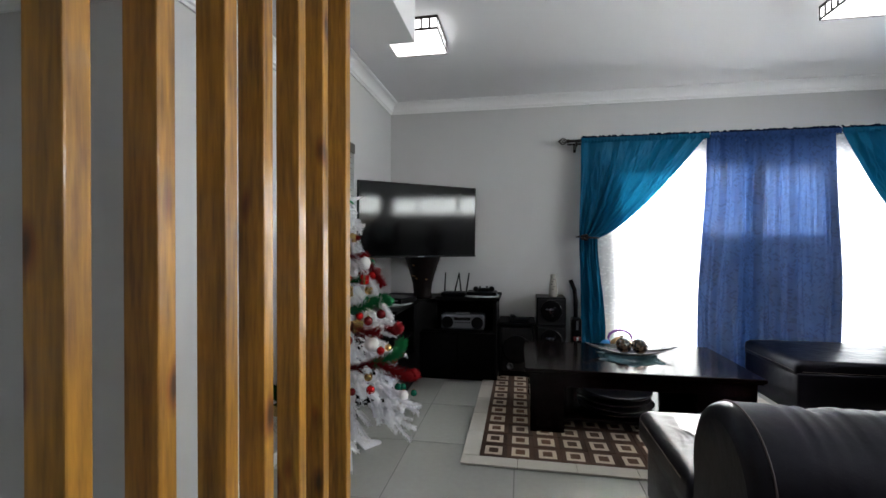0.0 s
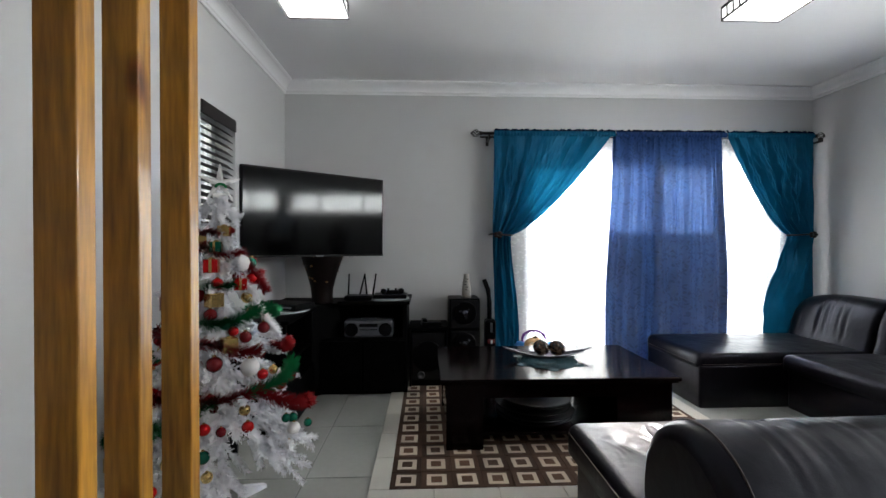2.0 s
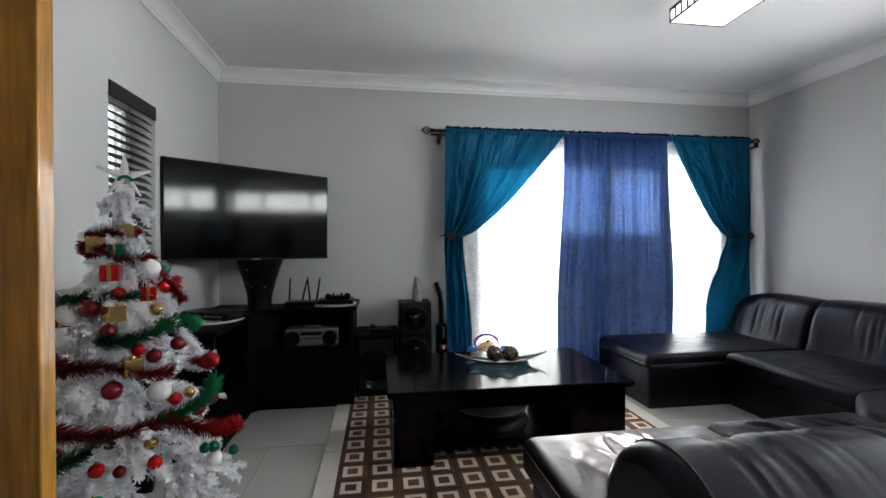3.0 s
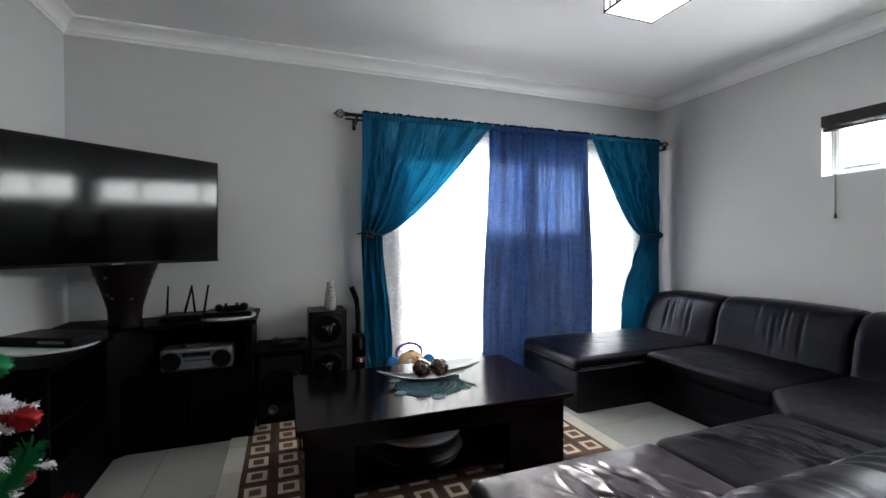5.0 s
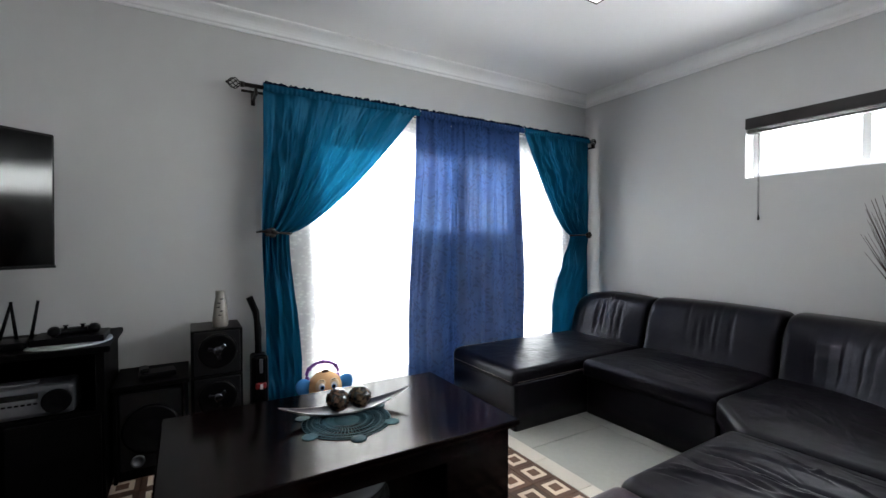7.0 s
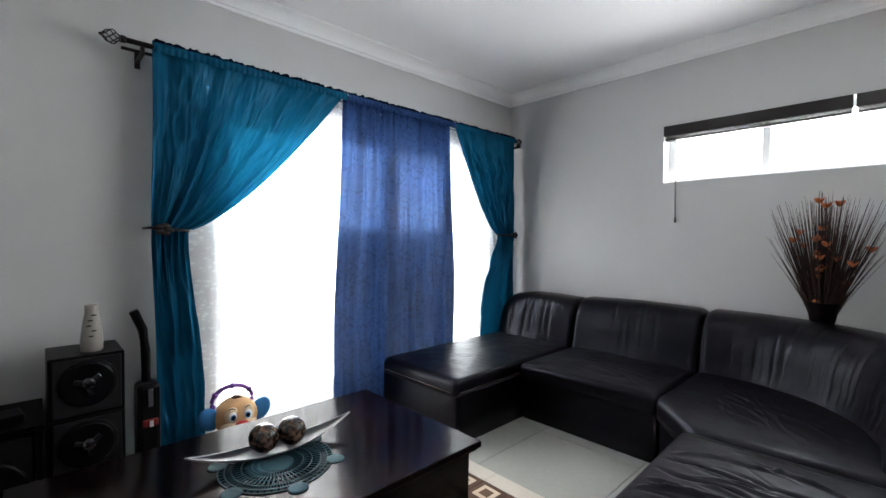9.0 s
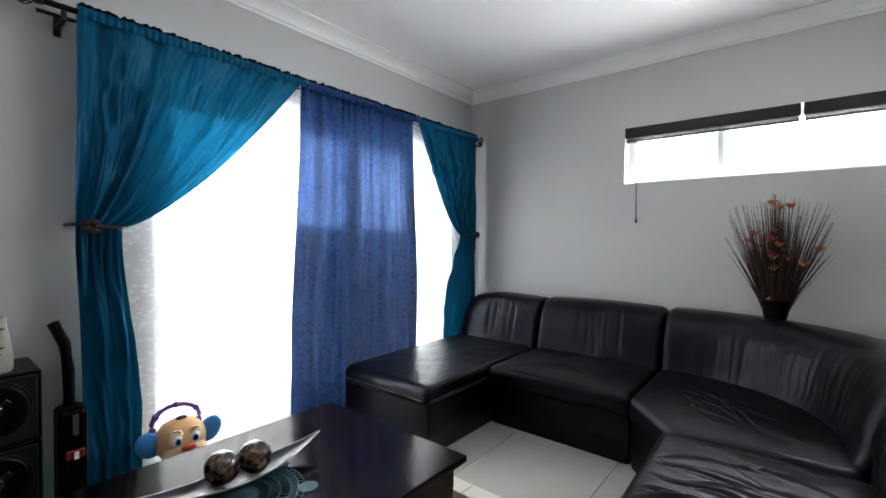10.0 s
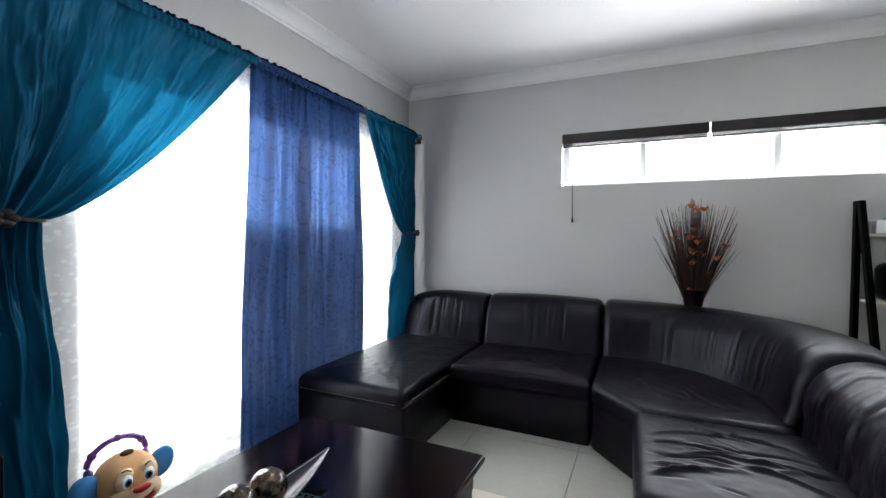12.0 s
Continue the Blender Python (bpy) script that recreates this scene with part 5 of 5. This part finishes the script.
def needles(p0, p1, count, length, verts, faces, spread=1.0, width=0.0055):
    d = (p1 - p0)
    n = d.normalized()
    a = n.orthogonal().normalized()
    b = n.cross(a)
    for _ in range(count):
        t = rnd.random()
        ang = rnd.uniform(0, 2 * math.pi)
        out = (a * math.cos(ang) + b * math.sin(ang)) * spread + n * rnd.uniform(0.35, 0.9)
        out.normalize()
        q = p0 + d * t
        w = n.cross(out).normalized() * width
        tip = q + out * length * rnd.uniform(0.7, 1.15)
        i = len(verts)
        verts += [q - w, q + w, tip + w * 0.5, tip - w * 0.5]
        faces.append((i, i + 1, i + 2, i + 3))


verts, faces = [], []
LIMB_COUNT = 74
for k in range(LIMB_COUNT):
    f = (k + 0.5) / LIMB_COUNT
    z = 0.27 + 1.05 * (1 - (1 - f) ** 0.82)
    rad = (0.405 * (1 - (z - 0.27) / 1.13) + 0.020) * rnd.uniform(0.72, 1.2)
    a = k * 2.39996 + rnd.uniform(-0.25, 0.25)
    start = Vector((0.01 * math.cos(a), 0.01 * math.sin(a), z + 0.04))
    end = Vector((rad * math.cos(a), rad * math.sin(a), z + rnd.uniform(-0.07, 0.04) - 0.11 * (1 - f)))
    if TREE_X + end.x < 0.03:
        end.x = 0.03 - TREE_X
    mid_ = start.lerp(end, 0.5) + Vector((0, 0, 0.025))
    for p, q, dense in ((start, mid_, 300), (mid_, end, 1150)):
        needles(p, q, int(dense * (q - p).length) + 16, 0.024, verts, faces, width=0.0042)
    d = (end - start).normalized()
    s = Vector((-d.y, d.x, 0))
    for j in (0.45, 0.7):
        for sg in (-1, 1):
            p = start.lerp(end, j)
            q = p + (d * 0.75 + s * sg * rnd.uniform(0.35, 0.6)).normalized() * rad * (0.56 - 0.2 * j) + Vector((0, 0, rnd.uniform(-0.05, 0.02)))
            if TREE_X + q.x > 0.02:
                needles(p, q, int(1150 * (q - p).length) + 10, 0.020, verts, faces, width=0.0036)
me = bpy.data.meshes.new("crown")
me.from_pydata([tuple(v) for v in verts], [], faces)
me.materials.append(NEEDLE)
crown = new("crown", me)
crown.parent = tree
tagged(crown, "dense white tinsel-like needles on many twigs", kind="stuff")


def surface(z, a, out=1.0):
    z *= 0.94
    r = (0.365 * (1 - (z - 0.27) / 1.14) + 0.020) * out
    return Vector((max(TREE_X + r * math.cos(a), 0.03), TREE_Y + r * math.sin(a), z))


TINSEL = {"red": (mat("red_foil_tinsel", (0.24, 0.004, 0.007), 0.28, metal=0.6, var=0.2), 0.10),
          "green": (mat("green_foil_tinsel", (0.006, 0.16, 0.05), 0.28, metal=0.6, var=0.2), 0.75),
          "silver": (mat("silver_foil_tinsel", (0.92, 0.92, 0.94), 0.25, metal=0.15, var=0.1), 0.42)}


def garland(colour, z0, z1, a0, turns, wide=0.024):
    verts, faces, pts = [], [], []
    z0, z1 = z0 / 0.94, z1 / 0.94
    n = max(8, int(90 * turns))
    for i in range(n + 1):
        t = i / n
        z = z0 + (z1 - z0) * t - 0.022 * abs(math.sin(6 * math.pi * turns * t))
        pts.append(surface(z, a0 + 2 * math.pi * turns * t, 1.10))
    for p, q in zip(pts, pts[1:]):
        if (q - p).length > 1e-5:
            needles(p, q, int(2700 * (q - p).length) + 3, wide * 1.25, verts, faces, width=0.0022)
    me = bpy.data.meshes.new("tinsel")
    me.from_pydata([tuple(v) for v in verts], [], faces)
    me.materials.append(TINSEL[colour][0])
    ob = new("tinsel_garland", me)
    tagged(ob, f"shiny {colour} foil tinsel wound round the white tree", "tinsel garland", "garlands on the christmas tree")


DEG = math.pi / 180
for colour, z0, z1, start, sweep, wide in [
        ("red", 1.19, 1.207, -150, 110, 0.018), ("red", 1.16, 1.102, -150, 125, 0.0234), ("red", 1.092, 0.966, -28, 34, 0.0252), ("red", 0.812, 0.734, -135, 100, 0.0306),
        ("red", 0.6, 0.584, -155, 115, 0.0306), ("red", 0.588, 0.448, -45, 55, 0.0324), ("red", 1.02, 0.92, 30, 150, 0.0234), ("red", 0.72, 0.52, 10, 150, 0.027),
        ("green", 0.966, 0.998, -150, 100, 0.026), ("green", 0.839, 0.886, -85, 80, 0.03), ("green", 0.578, 0.635, -50, 55, 0.032), ("green", 0.4, 0.459, -155, 40, 0.032),
        ("green", 0.459, 0.573, -115, 45, 0.032), ("green", 0.855, 0.8, 20, 120, 0.028), ("green", 0.722, 0.734, -150, 30, 0.022),
        ("silver", 1.337, 1.056, -85, 45, 0.022), ("silver", 1.236, 0.938, -70, 45, 0.022), ("silver", 1.047, 0.788, -45, 40, 0.022)]:
    garland(colour, z0, z1, start * DEG, sweep / 360, wide)

RED, REDM = mat("shiny_red_bauble", (0.50, 0.006, 0.008), 0.12, metal=0.4), mat("dark_red_bauble", (0.16, 0.006, 0.01), 0.2, metal=0.3)
GOLD, GREEN = mat("shiny_gold_bauble", (0.62, 0.42, 0.16), 0.15, metal=0.8), mat("shiny_green_bauble", (0.005, 0.14, 0.08), 0.14, metal=0.4)
WHITEB = mat("white_glitter_bauble", (0.75, 0.73, 0.72), 0.6, bump=0.6, bump_scale=500)


def bauble(z, deg, r, m, colour):
    p = surface(z, radians(deg), 1.0)
    b = thing("bauble", f"{colour} ball ornament hanging on the white tree", "bauble", p, group="baubles on the christmas tree")
    part("ball", ball(r, sub=3), m, b, smooth=True)
    part("cap", lathe([(0.25 * r, r * 0.95), (0.25 * r, r * 1.15), (0.08 * r, r * 1.2)], 10), GOLD, b, smooth=True)


for z, deg, r, kind in [(1.00, -95, 0.034, "dark red"), (0.98, -118, 0.040, "white"), (1.13, -30, 0.036, "white"), (0.70, -88, 0.036, "white"), (0.70, -42, 0.036, "white"),
                        (0.60, -72, 0.022, "red"), (0.55, -95, 0.021, "gold"), (0.74, -128, 0.024, "red"), (0.52, -135, 0.044, "white"), (0.66, -32, 0.021, "red"), (0.665, -20, 0.019, "gold"),
                        (0.38, -112, 0.040, "green"), (0.42, -140, 0.036, "green"), (0.46, -20, 0.018, "green"), (0.545, -50, 0.021, "gold"), (0.62, -118, 0.022, "red"), (0.78, -120, 0.022, "gold"),
                        (0.34, -72, 0.02, "gold"), (0.73, -70, 0.03, "dark red"), (0.88, -60, 0.024, "green"), (0.82, -42, 0.024, "dark red"), (0.30, -100, 0.022, "red"), (0.68, -105, 0.02, "gold"), (1.06, -15, 0.022, "red"),
                        (0.50, -75, 0.022, "red"), (0.92, -30, 0.02, "gold")]:
    bauble(z, deg, r, {"dark red": REDM, "white": WHITEB, "red": RED, "gold": GOLD, "green": GREEN}[kind], kind)


more = random.Random(77)
for _ in range(26):
    kind = more.choice(("dark red", "red", "gold", "green", "white", "gold", "red"))
    bauble(more.uniform(0.36, 1.20), more.uniform(-150, 10), more.uniform(0.018, 0.026), {"dark red": REDM, "white": WHITEB, "red": RED, "gold": GOLD, "green": GREEN}[kind], kind)


def parcel(z, deg, s, m, colour):
    s *= 1.2
    p = surface(z, radians(deg), 1.03)
    g = thing("gift_ornament", f"tiny {colour} foil parcel ornament tied with gold ribbon", "gift ornament", p, rnd.uniform(0, 90), group="parcel ornaments on the tree")
    part("parcel", box((-s, -s, -s), (s, s, s), 0.002), m, g)
    rb = bmesh.new()
    box((-s * 1.03, -0.2 * s, -s * 1.03), (s * 1.03, 0.2 * s, s * 1.03), bm=rb)
    box((-0.2 * s, -s * 1.035, -s * 1.035), (0.2 * s, s * 1.035, s * 1.035), bm=rb)
    ball(0.35 * s, T(0, 0, s * 1.1), rb, (1.6, 0.8, 0.7), 1)
    part("ribbon", rb, GOLD, g)


for z, deg, s, m, c in [(1.22, -112, 0.022, GOLD, "gold"), (1.12, -78, 0.022, RED, "red"), (0.96, -138, 0.024, RED, "red"), (0.98, -72, 0.022, GOLD, "gold"), (0.80, -58, 0.022, GOLD, "gold"),
                        (1.27, -55, 0.018, GOLD, "gold"), (0.72, -142, 0.022, GOLD, "gold"), (0.36, -132, 0.022, GOLD, "gold"), (1.04, -38, 0.02, RED, "red"), (1.20, -72, 0.018, GREEN, "green")]:
    parcel(z, deg, s, m, c)

star = thing("tree_topper", "glittery white star topper with a small green wreath", "tree topper", (TREE_X, TREE_Y, 1.35), 35)
sb = bmesh.new()
for k in range(5):
    a = math.pi / 2 + 2 * math.pi * k / 5
    rod((0, 0, 0.05), (0.085 * math.cos(a), 0, 0.05 + 0.085 * math.sin(a)), 0.018, 4, sb, r2=0.003)
part("star", sb, WHITEB, star, "glittery white five-pointed star")
part("wreath", tube([(0.020 * math.cos(math.pi * i / 12), -0.02, 0.03 + 0.016 * math.sin(math.pi * i / 12)) for i in range(13)], 0.006, 6), TINSEL["green"][0], star, "small green wreath", smooth=True)
part("figure", box((-0.03, -0.018, -0.07), (0.03, 0.0, 0.01), 0.01), WHITEB, star, "small white figure below the wreath")

bb = thing("black_box", "small black box on the floor under the white tree", "small box", (0.16, 3.54, 0), 20)
part("body", box((-0.05, -0.06, 0), (0.05, 0.06, 0.085), 0.012), BLACK, bb)

# ---- floor tiles, one by one ----
P, G = 0.606, 0.0022
X0, Y0 = 0.640 - 4 * P, 3.296 - 10 * P
base_mesh = {}


def tile(x0, x1, y0, y1):
    w, d = round(x1 - x0, 4), round(y1 - y0, 4)
    if (w, d) not in base_mesh:
        bm = box((-w / 2, -d / 2, -0.004), (w / 2, d / 2, 0), 0.0012, segments=1)
        me = bpy.data.meshes.new("tile")
        bm.to_mesh(me)
        bm.free()
        me.materials.append(TILE)
        base_mesh[(w, d)] = me
    o = new("tile", base_mesh[(w, d)])
    o.parent = bpy.data.objects["floor"]
    o.location = ((x0 + x1) / 2, (y0 + y1) / 2, 0)


for i in range(13):
    for j in range(15):
        a, b = max(X0 + P * i + G, WEST), min(X0 + P * (i + 1) - G, W)
        c, d = max(Y0 + P * j + G, SOUTH), min(Y0 + P * (j + 1) - G, D)
        if b - a < 0.02 or d - c < 0.02:
            continue
        if b <= 0 and c >= NICHE:
            continue
        if a < 0 and d > NICHE:
            if c < NICHE:
                tile(a, min(b, 0), c, NICHE)
            if b > 0.02:
                tile(0.0, b, c, d)
            continue
        tile(a, b, c, d)
